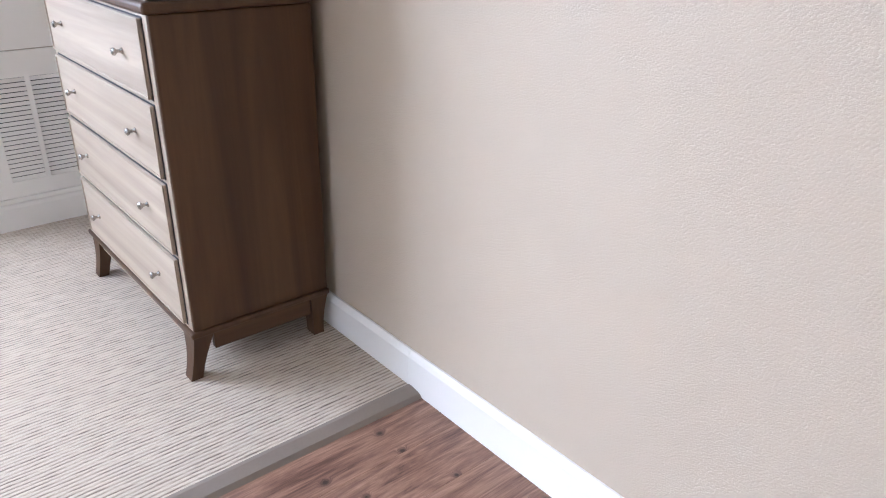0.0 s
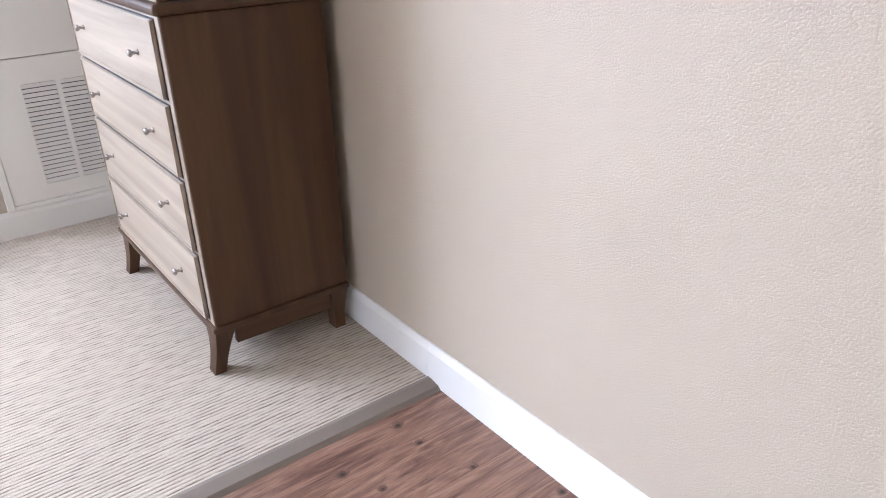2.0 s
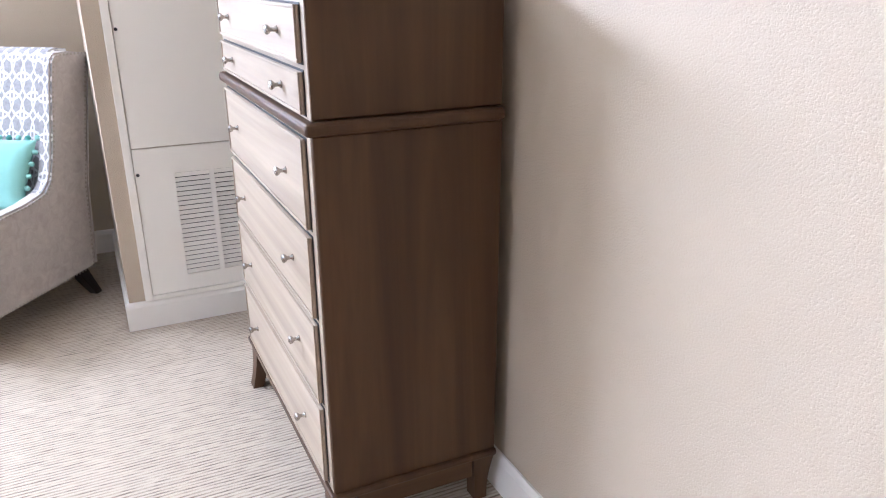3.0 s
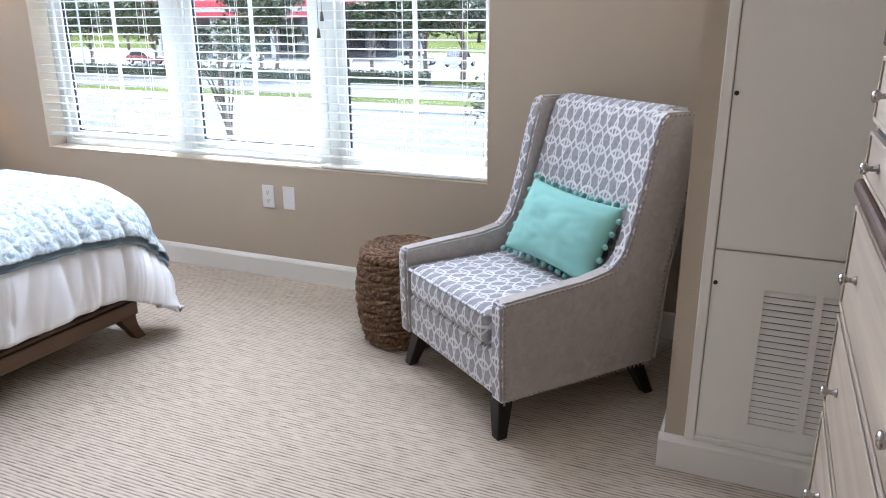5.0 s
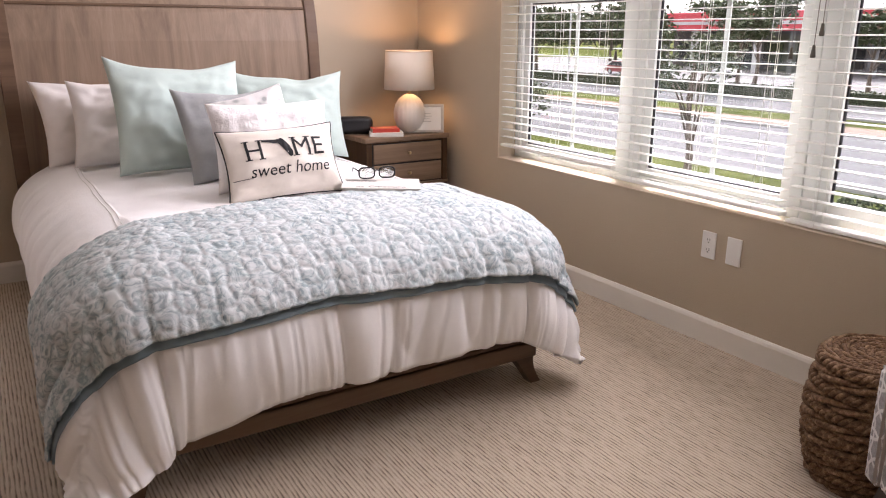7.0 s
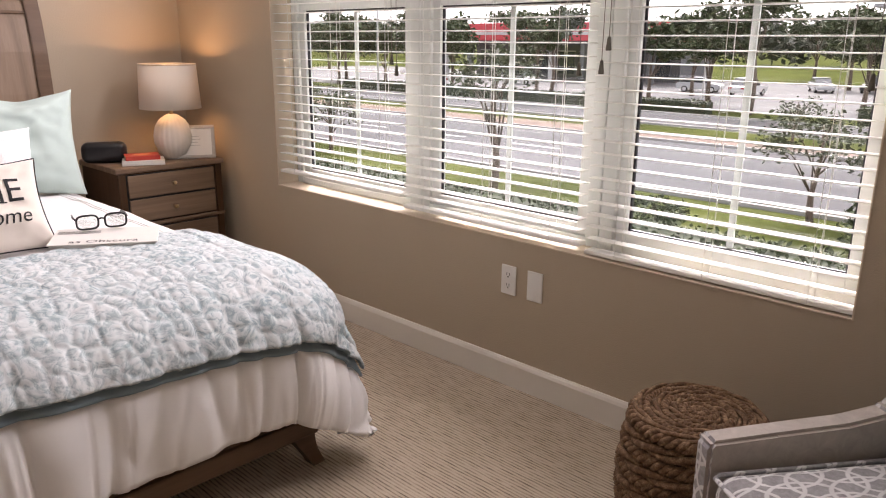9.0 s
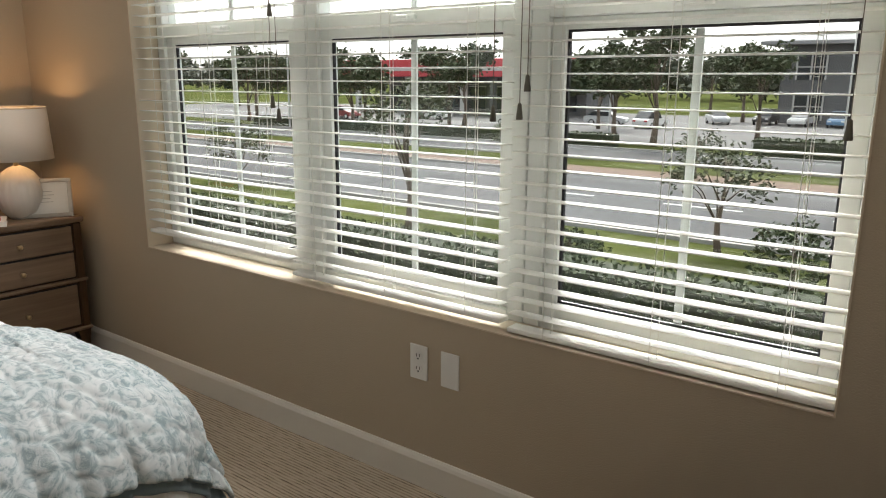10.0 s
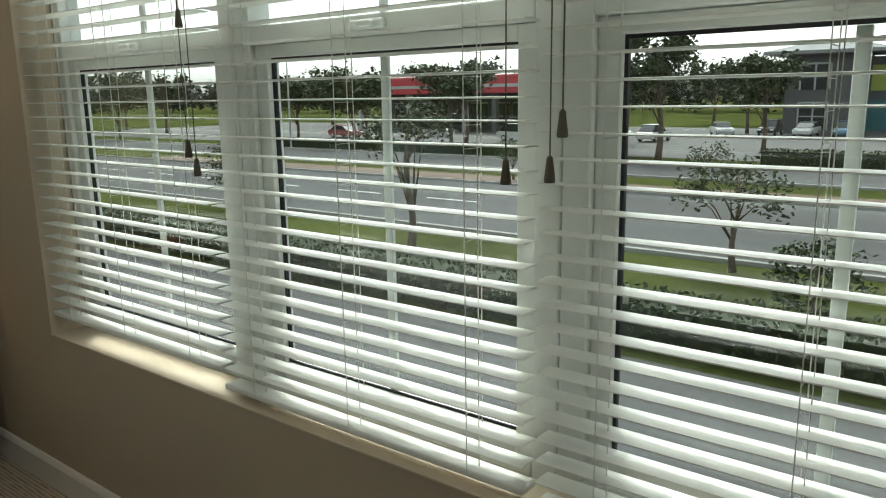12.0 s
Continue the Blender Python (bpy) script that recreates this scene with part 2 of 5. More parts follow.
def plank_material():
    """Rustic oak-look planks with knots, grain along x."""
    k = Mat("rustic_plank", 0.42, spec=0.4)
    r = k.math("MULTIPLY", k.random(), 31.0)
    off = k.nt.nodes.new("ShaderNodeVectorMath")
    off.operation = "ADD"
    k.nt.links.new(k.co, off.inputs[0])
    k.nt.links.new(k.vec(r, r, 0.0), off.inputs[1])
    src = off.outputs[0]
    knots = k.cells(1.0, k.scaled(3.4, 6.6, 3.2, src=src), dims="2D")
    knot = k.math("SUBTRACT", 1.0, k.math("MINIMUM", k.math("MULTIPLY", k.math("ADD", knots, k.math("MULTIPLY", k.noise(40, src, 4), 0.06)), 6.4), 1.0))
    near = k.math("MINIMUM", k.math("MULTIPLY", k.math("POWER", knot, 2.0), 1.9), 1.0)
    bent = k.nt.nodes.new("ShaderNodeVectorMath")
    bent.operation = "ADD"
    k.nt.links.new(src, bent.inputs[0])
    k.nt.links.new(k.vec(0.0, k.math("MULTIPLY", near, 0.05), 0.0), bent.inputs[1])
    g1 = k.noise(1.0, k.scaled(2.2, 34, 4, src=bent.outputs[0]), 5, 0.65, 0.8)
    g2 = k.noise(1.0, k.scaled(9, 210, 9, src=bent.outputs[0]), 3, 0.6)
    tone = k.ramp(k.math("ADD", k.math("MULTIPLY", g1, 0.7), k.math("MULTIPLY", g2, 0.3)),
                  [(0.36, (0.085, 0.042, 0.027)), (0.49, (0.20, 0.108, 0.07)), (0.62, (0.33, 0.20, 0.135))])
    tone = k.mix(k.math("MULTIPLY_ADD", k.random(), 0.3, 0.0), tone, (0.20, 0.105, 0.062))
    k.colour(k.mix(k.math("MINIMUM", k.math("MULTIPLY", near, 1.15), 1.0), tone, (0.035, 0.018, 0.012)))
    k.put("Roughness", k.math("MULTIPLY_ADD", g2, 0.25, 0.32))
    k.bump(g2, 0.25, 0.001)
    return k.m


M_carpet = carpet_material()
M_plank = plank_material()
M_strip = plain("transition_strip", (0.20, 0.162, 0.125), 0.5, vary=0.06, scale=120)

k = Mat("window_glass", 0.0)
k.colour((0.97, 1.0, 0.985)).put("Transmission Weight", 1.0).put("IOR", 1.45)
M_glass = k.m

# ---------- the room ----------
X_W, X_E, Y_N, Y_S, Z_C = -5.398, 0.0, 0.0, -5.7, 2.74
W0, W1, SILL, HEAD = -4.465, -1.739, 0.597, 2.21
Y_CARPET = -2.825
T = 0.20


def setting(name, bm, material, label, category):
    return tagged(part(name, bm, material), label, category, kind="structure")


carpet = setting("floor", slab(X_W - T, X_E + T, Y_CARPET, Y_N + T, -0.14, 0.0), M_carpet, "beige ribbed loop-pile bedroom carpet", "floor")
bm = bmesh.new()
box(bm, X_W - T, W0, 0, T, -0.14, Z_C)
box(bm, W1, X_E + T, 0, T, -0.14, Z_C)
box(bm, W0, W1, 0, T, -0.14, SILL - 0.004)
box(bm, W0, W1, 0, T, HEAD, Z_C)
setting("wall_north", bm, M_wall, "tan textured plaster wall with a wide window opening", "wall")
setting("wall_east", slab(X_E, X_E + T, Y_S - T, 0.0, -0.14, Z_C), M_wall, "tan orange-peel plaster wall beside the dresser", "wall")
# the gap south of the bed is an unseen opening added to brighten the room
bm = slab(X_W - T, X_W, -3.45, 0.0, -0.14, Z_C)
box(bm, X_W - T, X_W, Y_S - T, -4.75, -0.14, Z_C)
box(bm, X_W - T, X_W, -4.75, -3.45, 2.05, Z_C)
setting("wall_west", bm, M_wall, "tan textured plaster wall behind the bed with an unseen opening added for daylight", "wall")
setting("wall_south", slab(X_W, X_E, Y_S - T, Y_S, -0.14, Z_C), M_wall, "plain tan plaster wall", "wall")
setting("ceiling", slab(X_W - T, X_E + T, Y_S - T, T, Z_C, Z_C + 0.15), M_ceiling, "plain white painted ceiling", "ceiling")
CX, CY = -0.808, -0.986
setting("wall_closet", slab(CX, X_E, CY, 0.0, 0.0, Z_C), M_wall, "tan plaster utility closet jutting out beside the dresser", "wall")
# window reveal: thin boards in the lit tone of the wall paint
setting("window_sill", slab(W0, W1, -0.003, 0.125, SILL - 0.004, SILL), M_reveal_lit, "tan drywall window sill painted in a paler, window-lit tone", "sill")
setting("window_jamb", slab(W0, W0 + 0.004, -0.002, 0.117, SILL, HEAD), M_reveal_lit, "tan drywall window jamb painted in a paler, window-lit tone", "jamb")
setting("window_jamb", slab(W1 - 0.004, W1, -0.002, 0.117, SILL, HEAD), M_reveal_lit, "tan drywall window jamb painted in a paler, window-lit tone", "jamb")


def baseboard(name, pts):
    """A run of baseboard 0.112 m high with an eased top; pts: start, end and the way out of the wall."""
    (x0, y0), (x1, y1), (nx, ny) = pts
    prof = [(0, -0.0125), (0.015, -0.0125), (0.015, 0.092), (0.011, 0.104), (0.006, 0.112), (0, 0.112)]
    bm = bmesh.new()
    a = [bm.verts.new((x0 + nx * d, y0 + ny * d, z)) for d, z in prof]
    b = [bm.verts.new((x1 + nx * d, y1 + ny * d, z)) for d, z in prof]
    bm.faces.new(a), bm.faces.new(list(reversed(b)))
    for i in range(len(prof)):
        j = (i + 1) % len(prof)
        bm.faces.new((a[j], a[i], b[i], b[j]))
    bmesh.ops.recalc_face_normals(bm, faces=bm.faces)
    return setting(name, bm, M_trim, "white painted baseboard along the wall", "baseboard")


baseboard("baseboard", ((X_W, 0), (CX - 0.0, 0), (0, -1)))
baseboard("baseboard", ((X_W, Y_CARPET), (X_W, -0.016), (1, 0)))
baseboard("baseboard", ((X_E, Y_CARPET), (X_E, CY - 0.016), (-1, 0)))
bm = baseboard("baseboard", ((X_E, Y_S), (X_E, Y_CARPET - 0.001), (-1, 0)))
baseboard("baseboard", ((CX - 0.015, CY), (X_E - 0.016, CY), (0, -1)))
baseboard("baseboard", ((CX, CY), (CX, -0.016), (-1, 0)))

setting("wall_lower_storey", slab(X_W - T, X_E + T, Y_S - T, T, -3.6, -0.141), M_ceiling, "plain pale wall of the storey below", "wall")

# strip between carpet and planks
bm = prism(bmesh.new(), [(Y_CARPET + d, z) for d, z in ((-0.060, -0.012), (0, -0.012), (0, 0.003), (-0.012, 0.004), (-0.048, -0.002))], X_W, X_E - 0.001, "x")
setting("floor_trim", bm, M_strip, "taupe rubber transition strip at the carpet edge", "trim")

# ---------- window units ----------
def window_unit(name, x0, x1, g0, g1):
    """One vinyl window: lower sash with an upright muntin, a rail, and an upper light."""
    root = thing(name, "white vinyl window unit with a central upright muntin", "window", kind="structure")
    ya, yb = 0.118, 0.19
    bm = bmesh.new()
    box(bm, x0, g0 - 0.045, ya, yb, SILL, HEAD, 0.004)
    box(bm, g1 + 0.045, x1, ya, yb, SILL, HEAD, 0.004)
    box(bm, g0 - 0.045, g1 + 0.045, ya, yb, SILL, 0.63, 0.004)
    box(bm, g0 - 0.045, g1 + 0.045, ya, yb, HEAD - 0.05, HEAD, 0.004)
    box(bm, g0 - 0.045, g1 + 0.045, ya, yb, 1.487, 1.53, 0.004)
    part("window_frame", bm, M_vinyl, root)
    bm = bmesh.new()
    y0, y1 = 0.132, 0.172
    box(bm, g0 - 0.044, g0, y0, y1, 0.631, 1.486, 0.003)
    box(bm, g1, g1 + 0.044, y0, y1, 0.631, 1.486, 0.003)
    box(bm, g0, g1, y0, y1, 0.631, 0.675, 0.003)
    box(bm, g0, g1, y0, y1, 1.455, 1.486, 0.003)
    part("sash", bm, M_vinyl, root)
    bm = bmesh.new()
    for a, b, c, d in ((g0, g0 + 0.007, 0.675, 1.455), (g1 - 0.007, g1, 0.675, 1.455), (g0 + 0.007, g1 - 0.007, 1.448, 1.455), (g0 + 0.007, g1 - 0.007, 0.675, 0.682)):
        box(bm, a, b, 0.146, 0.158, c, d)
    part("gasket", bm, M_gasket, root)
    m = (g0 + g1) / 2
    part("muntin", slab(m - 0.011, m + 0.011, 0.160, 0.170, 0.682, 1.448, 0.002), M_vinyl, root)
    part("muntin", slab(m - 0.011, m + 0.011, 0.160, 0.170, 1.53, HEAD - 0.05, 0.002), M_vinyl, root)
    for z0, z1, a, b in ((0.682, 1.448, g0 + 0.007, g1 - 0.007), (1.53, HEAD - 0.05, g0 - 0.045, g1 + 0.045)):
        o = part("pane", slab(a, b, 0.150, 0.154, z0, z1), M_glass, root, "clear glass pane")
        o.visible_shadow = False
    lock = slab(m - 0.05, m + 0.05, 0.100, 0.117, 1.498, 1.518, 0.006)
    box(lock, m - 0.012, m + 0.03, 0.085, 0.100, 1.502, 1.514, 0.004)
    part("latch", lock, M_vinyl, root)
    return root


UNITS = ((-4.460, -3.543, -4.370, -3.647), (-3.541, -2.623, -3.437, -2.725), (-2.621, -1.744, -2.520, -1.807))
for i, u in enumerate(UNITS):
    window_unit("window_%d" % (i + 1), *u)


# ---------- blinds ----------
PITCH = 0.0424


def blind(x0, x1, bottom, tassels, label):
    """A raised-ladder faux-wood blind with its slats open."""
    root = thing("window_blind", label, "blind", group="window blinds")
    y = 0.035
    part("head_rail", slab(x0, x1, y - 0.03, y + 0.03, HEAD - 0.055, HEAD - 0.003, 0.004), M_slat, root)
    part("bottom_rail", slab(x0, x1, y - 0.026, y + 0.026, bottom, bottom + 0.016, 0.005), M_slat, root)
    bm = bmesh.new()
    prof = [(-0.0255, -0.0004), (-0.012, 0.0009), (0.0, 0.0013), (0.012, 0.0009), (0.0255, -0.0004)]
    up = [[bm.verts.new((x, p, z + 0.0022)) for p, z in prof] for x in (0, x1 - x0 - 0.004)]
    lo = [[bm.verts.new((x, p, z)) for p, z in prof] for x in (0, x1 - x0 - 0.004)]
    for q in range(4):
        bm.faces.new((up[0][q], up[1][q], up[1][q + 1], up[0][q + 1]))
        bm.faces.new((lo[0][q + 1], lo[1][q + 1], lo[1][q], lo[0][q]))
    bm.faces.new((up[0][0], lo[0][0], lo[1][0], up[1][0]))
    bm.faces.new((up[1][4], lo[1][4], lo[0][4], up[0][4]))
    for e in (0, 1):
        loop = up[e] + list(reversed(lo[e]))
        bm.faces.new(loop if e else list(reversed(loop)))
    bmesh.ops.recalc_face_normals(bm, faces=bm.faces)
    me = bpy.data.meshes.new("slat")
    bm.to_mesh(me)
    bm.free()
    me.materials.append(M_slat)
    z, rng = bottom + 0.055, random.Random(int(-x0 * 100))
    while z < HEAD - 0.07:
        shared("slat", me, root, pose(x0 + 0.002, y, z, -1.5 + rng.uniform(-1.4, 1.4), rng.uniform(-0.08, 0.08), 0))
        z += PITCH
    w = x1 - x0
    for f in (0.14, 0.5, 0.86):
        x = x0 + w * f
        bm = bmesh.new()
        for dy in (-0.0275, 0.0275):
            box(bm, x - 0.0008, x + 0.0008, y + dy - 0.0008, y + dy + 0.0008, bottom + 0.004, HEAD - 0.05)
        zz = bottom + 0.052
        while zz < HEAD - 0.07:
            box(bm, x - 0.0006, x + 0.0006, y - 0.027, y + 0.027, zz - 0.0026, zz - 0.0014)
            zz += PITCH
        box(bm, x + 0.010, x + 0.0115, y - 0.001, y + 0.001, bottom + 0.004, HEAD - 0.05)
        part("ladder_cord", bm, M_cord, root)
    for tx, tz in tassels:
        c = part("pull_cord", slab(tx - 0.0009, tx + 0.0009, -0.0129, -0.0111, tz + 0.02, HEAD - 0.05), M_tassel, root)
        bm = lathe(bmesh.new(), [(0.0025, 0.024), (0.0055, 0.02), (0.006, 0.012), (0.0075, 0.0), (0.0095, -0.016), (0.0085, -0.02)], 12, Matrix.Translation((tx, -0.012, tz)))
        part("tassel", bm, M_tassel, c, smooth=True)
    return root


blind(-4.458, -3.552, 0.662, ((-3.572, 1.545), (-3.576, 1.240), (-3.546, 1.196)), "white faux-wood blind lowered, slats open, hanging a little high")
blind(-3.536, -2.634, 0.620, ((-2.658, 1.228),), "white faux-wood blind lowered with its slats open")
blind(-2.610, -1.744, 0.602, ((-2.551, 1.31), (-2.573, 1.236), (-1.783, 1.222)), "white faux-wood blind lowered to the sill, slats open")


# ---------- wall plates ----------
def outlet(m, label, blank=False):
    """A wall plate 70 x 114 mm in its own xz plane, facing -y."""
    root = thing("wall_outlet" if not blank else "blank_wall_plate", label, "outlet" if not blank else "wall plate", m)
    part("plate", slab(-0.035, 0.035, -0.006, 0.0, -0.0585, 0.0585, 0.003), M_plastic, root)
    if blank:
        for z in (-0.042, 0.042):
            part("screw", lathe(bmesh.new(), [(0.003, 0), (0.003, 0.001)], 10, pose(0, -0.006, z, 90)), M_plastic, root)
        return root
    for z in (-0.0215, 0.0215):
        bm = bmesh.new()
        lathe(bm, [(0.0165, 0), (0.0165, 0.0015)], 24, pose(0, -0.006, z, 90) @ Matrix.Diagonal((1, 0.86, 1, 1)))
        recep = part("receptacle", bm, M_plastic, root)
        bm = bmesh.new()
        box(bm, -0.0075, -0.0052, -0.0081, -0.0074, z - 0.002, z + 0.008)
        box(bm, 0.0052, 0.0075, -0.0081, -0.0074, z - 0.002, z + 0.008)
        lathe(bm, [(0.003, 0), (0.003, 0.0007)], 10, pose(0, -0.0074, z - 0.0085, 90))
        part("slots", bm, M_slot, recep)
    return root


outlet(pose(-2.930, 0, 0.434), "white duplex outlet on the tan wall under the window")
outlet(pose(-2.805, 0, 0.434), "white blank wall plate beside the outlet", True)
outlet(pose(0, -4.247, 0.422, 0, 0, -90), "white duplex outlet low on the tan wall")


# ---------- access panel ----------
def access_panel():
    root = thing("access_panel", "white painted metal access panel with louvred vent", "panel", kind="structure")
    y = CY
    bm = bmesh.new()
    x0, x1, z0, z1 = -0.750, -0.06, 0.113, 2.1
    box(bm, x0, x0 + 0.028, y - 0.014, y, z0, z1, 0.003)
    box(bm, x1 - 0.028, x1, y - 0.014, y, z0, z1, 0.003)
    box(bm, x0 + 0.028, x1 - 0.028, y - 0.014, y, z0, z0 + 0.018, 0.003)
    box(bm, x0 + 0.028, x1 - 0.028, y - 0.014, y, z1 - 0.028, z1, 0.003)
    part("frame", bm, M_panel, root)
    part("upper_door", slab(x0 + 0.030, x1 - 0.030, y - 0.010, y, 0.703, z1 - 0.030, 0.002), M_panel, root)
    low = bmesh.new()
    a, b = x0 + 0.030, x1 - 0.030
    cols = ((-0.585, -0.461), (-0.443, -0.319))
    v0, v1 = 0.197, 0.600
    box(low, a, cols[0][0], y - 0.010, y, z0 + 0.02, 0.699)
    box(low, cols[0][1], cols[1][0], y - 0.010, y, v0, v1)
    box(low, cols[1][1], b, y - 0.010, y, z0 + 0.02, 0.699)
    box(low, cols[0][0], cols[1][1], y - 0.010, y, z0 + 0.02, v0)
    box(low, cols[0][0], cols[1][1], y - 0.010, y, v1, 0.699)
    door = part("vent_door", low, M_panel, root)
    n = 22
    me = None
    for c0, c1 in cols:
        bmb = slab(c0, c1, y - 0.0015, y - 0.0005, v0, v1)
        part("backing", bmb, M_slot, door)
        for i in range(n):
            z = v0 + (i + 0.5) * (v1 - v0) / n
            if me is None:
                o = part("louvre", slab(0, c1 - c0, -0.001, 0.001, -0.0075, 0.0075), M_panel, door)
                me = o.data
            else:
                o = shared("louvre", me, door)
            o.matrix_basis = pose(c0, y - 0.006, z, -28, 0, 0)
    for z in (0.606, 1.115):
        part("screw", lathe(bmesh.new(), [(0.006, 0), (0.006, 0.003), (0.003, 0.004)], 12, pose(-0.711, y - 0.010, z, 90)), M_slot, root)


access_panel()


# ---------- dresser ----------
def knob(parent, x, y, z):
    """A small nickel knob that points to -x, on a square backplate."""
    bm = lathe(bmesh.new(), [(0.008, 0.0), (0.0075, 0.002), (0.0045, 0.005), (0.0042, 0.013), (0.0085, 0.017), (0.010, 0.020), (0.010, 0.023), (0.006, 0.026)], 14, pose(x, y, z, 0, -90, 0))
    return part("knob", bm, M_nickel, parent, "brushed nickel knob", smooth=True)


def sabre_leg(x0, x1, y0, y1, h, sx, sy, out=0.03):
    """A leg with a foot that curves outwards along sx, sy."""
    bm = bmesh.new()
    rings, n = [], 7
    cx, cy = (x0 + x1) / 2, (y0 + y1) / 2
    for i in range(n + 1):
        t = i / n
        z = h * (1 - t)
        s = 1 - 0.42 * math.sin(min(1, t * 1.15) * math.pi / 2)
        d = out * t ** 2.2
        hx, hy = (x1 - x0) / 2 * s, (y1 - y0) / 2 * s
        ox = sx * ((x1 - x0) / 2 - hx + d * (1 if sx else 0))
        oy = sy * ((y1 - y0) / 2 - hy + d * (1 if sy else 0))
        rings.append([bm.verts.new((cx + ox + a * hx, cy + oy + b * hy, z)) for a, b in ((-1, -1), (1, -1), (1, 1), (-1, 1))])
    for a, b in zip(rings, rings[1:]):
        for q in range(4):
            bm.faces.new((a[q], b[q], b[(q + 1) % 4], a[(q + 1) % 4]))
    bm.faces.new(rings[0])
    bm.faces.new(list(reversed(rings[-1])))
    bmesh.ops.recalc_face_normals(bm, faces=bm.faces)
    return bm


def dresser():
    root = thing("dresser", "tall ash-brown wooden dresser with six drawers on the carpet", "dresser")
    xf, xb, y0, y1 = -0.462, -0.039, -2.450, -1.566
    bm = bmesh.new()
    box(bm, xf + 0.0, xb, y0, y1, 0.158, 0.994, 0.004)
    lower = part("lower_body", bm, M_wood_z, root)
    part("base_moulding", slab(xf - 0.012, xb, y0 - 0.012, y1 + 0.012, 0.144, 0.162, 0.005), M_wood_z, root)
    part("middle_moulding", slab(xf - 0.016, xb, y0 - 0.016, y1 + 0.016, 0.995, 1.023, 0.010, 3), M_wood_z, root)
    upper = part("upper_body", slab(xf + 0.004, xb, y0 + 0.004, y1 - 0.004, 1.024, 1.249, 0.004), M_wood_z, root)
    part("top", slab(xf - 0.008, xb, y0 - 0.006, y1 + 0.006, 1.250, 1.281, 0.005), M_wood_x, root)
    # thin pale plates carry the window-lit tone across the body's front
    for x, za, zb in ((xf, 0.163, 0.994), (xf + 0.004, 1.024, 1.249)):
        part("face_frame", slab(x - 0.0012, x + 0.006, y0 + 0.006, y1 - 0.006, za, zb), M_wood_y_lit, root)
    rows = ((lower, xf, 0.174, 0.372), (lower, xf, 0.384, 0.582), (lower, xf, 0.594, 0.782), (lower, xf, 0.794, 0.986), (upper, xf + 0.004, 1.030, 1.116), (upper, xf + 0.004, 1.128, 1.238))
    for body, x, a, b in rows:
        # black plate paints the shadow line round each drawer
        part("drawer_gap_shadow", slab(x - 0.0026, x + 0.001, y0 + 0.0325, y1 - 0.0325, a - 0.0016, b + 0.0016), M_slot, body)
        ya, yb, za, zb = y0 + 0.036, y1 - 0.036, a + 0.002, b - 0.002
        d = part("drawer", slab(x - 0.010, x - 0.0026, ya, yb, za, zb, 0.002), M_wood_y_lit, root)
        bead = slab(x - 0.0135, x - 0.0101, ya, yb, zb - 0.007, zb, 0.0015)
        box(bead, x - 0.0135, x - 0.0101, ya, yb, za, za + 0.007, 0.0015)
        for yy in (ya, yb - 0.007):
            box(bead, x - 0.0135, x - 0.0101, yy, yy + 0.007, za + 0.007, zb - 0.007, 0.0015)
        part("edge_bead", bead, M_wood_y_lit, d)
        for ky in (-2.268, -1.746):
            knob(d, x - 0.0105, ky, (a + b) / 2)
    for ly, sy in ((y0, -1), (y1 - 0.075, 1)):
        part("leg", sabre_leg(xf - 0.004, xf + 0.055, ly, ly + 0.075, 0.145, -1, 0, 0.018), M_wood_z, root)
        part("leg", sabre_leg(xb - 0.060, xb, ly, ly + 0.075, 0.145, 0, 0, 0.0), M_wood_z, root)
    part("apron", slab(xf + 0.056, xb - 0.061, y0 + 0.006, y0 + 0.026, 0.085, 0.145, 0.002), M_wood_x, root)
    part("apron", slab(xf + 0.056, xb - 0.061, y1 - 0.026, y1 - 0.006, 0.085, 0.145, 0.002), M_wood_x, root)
    part("apron", slab(xf + 0.006, xf + 0.026, y0 + 0.076, y1 - 0.076, 0.108, 0.145, 0.002), M_wood_y_lit, root)
    return root


dresser()

# ---------- fabrics ----------
M_duvet = cloth("white_cotton", (0.87, 0.86, 0.855), 1100, 0.02, bump=0.25, soft=9)
M_sham = cloth("white_sham_cotton", (0.78, 0.75, 0.73), 1100, 0.03, bump=0.3, soft=22)
M_teal = cloth("pale_sage_linen", (0.47, 0.57, 0.535), 700, 0.05, bump=0.4, soft=14)
M_greycloth = cloth("grey_linen", (0.33, 0.345, 0.345), 600, 0.09, bump=0.5, soft=40)
M_fur = cloth("white_plush", (0.82, 0.80, 0.80), 260, 0.04, bump=0.9, soft=60)
M_canvas = cloth("cream_canvas", (0.73, 0.67, 0.60), 800, 0.04, bump=0.35, soft=16)
M_ink = plain("black_print", (0.012, 0.012, 0.014), 0.8)
M_mint = cloth("mint_cotton", (0.27, 0.52, 0.46), 700, 0.05, bump=0.35, soft=12)
M_mint_dark = cloth("mint_yarn", (0.10, 0.30, 0.27), 300, 0.2, bump=0.8, soft=60)

k = Mat("grey_floral_cloth", 0.9, spec=0.15)
k.colour(k.ramp(k.cells(26, feature="SMOOTH_F1"), [(0.2, (0.35, 0.37, 0.36)), (0.35, (0.62, 0.62, 0.61)), (0.55, (0.72, 0.71, 0.70))]))
M_floral = k.m


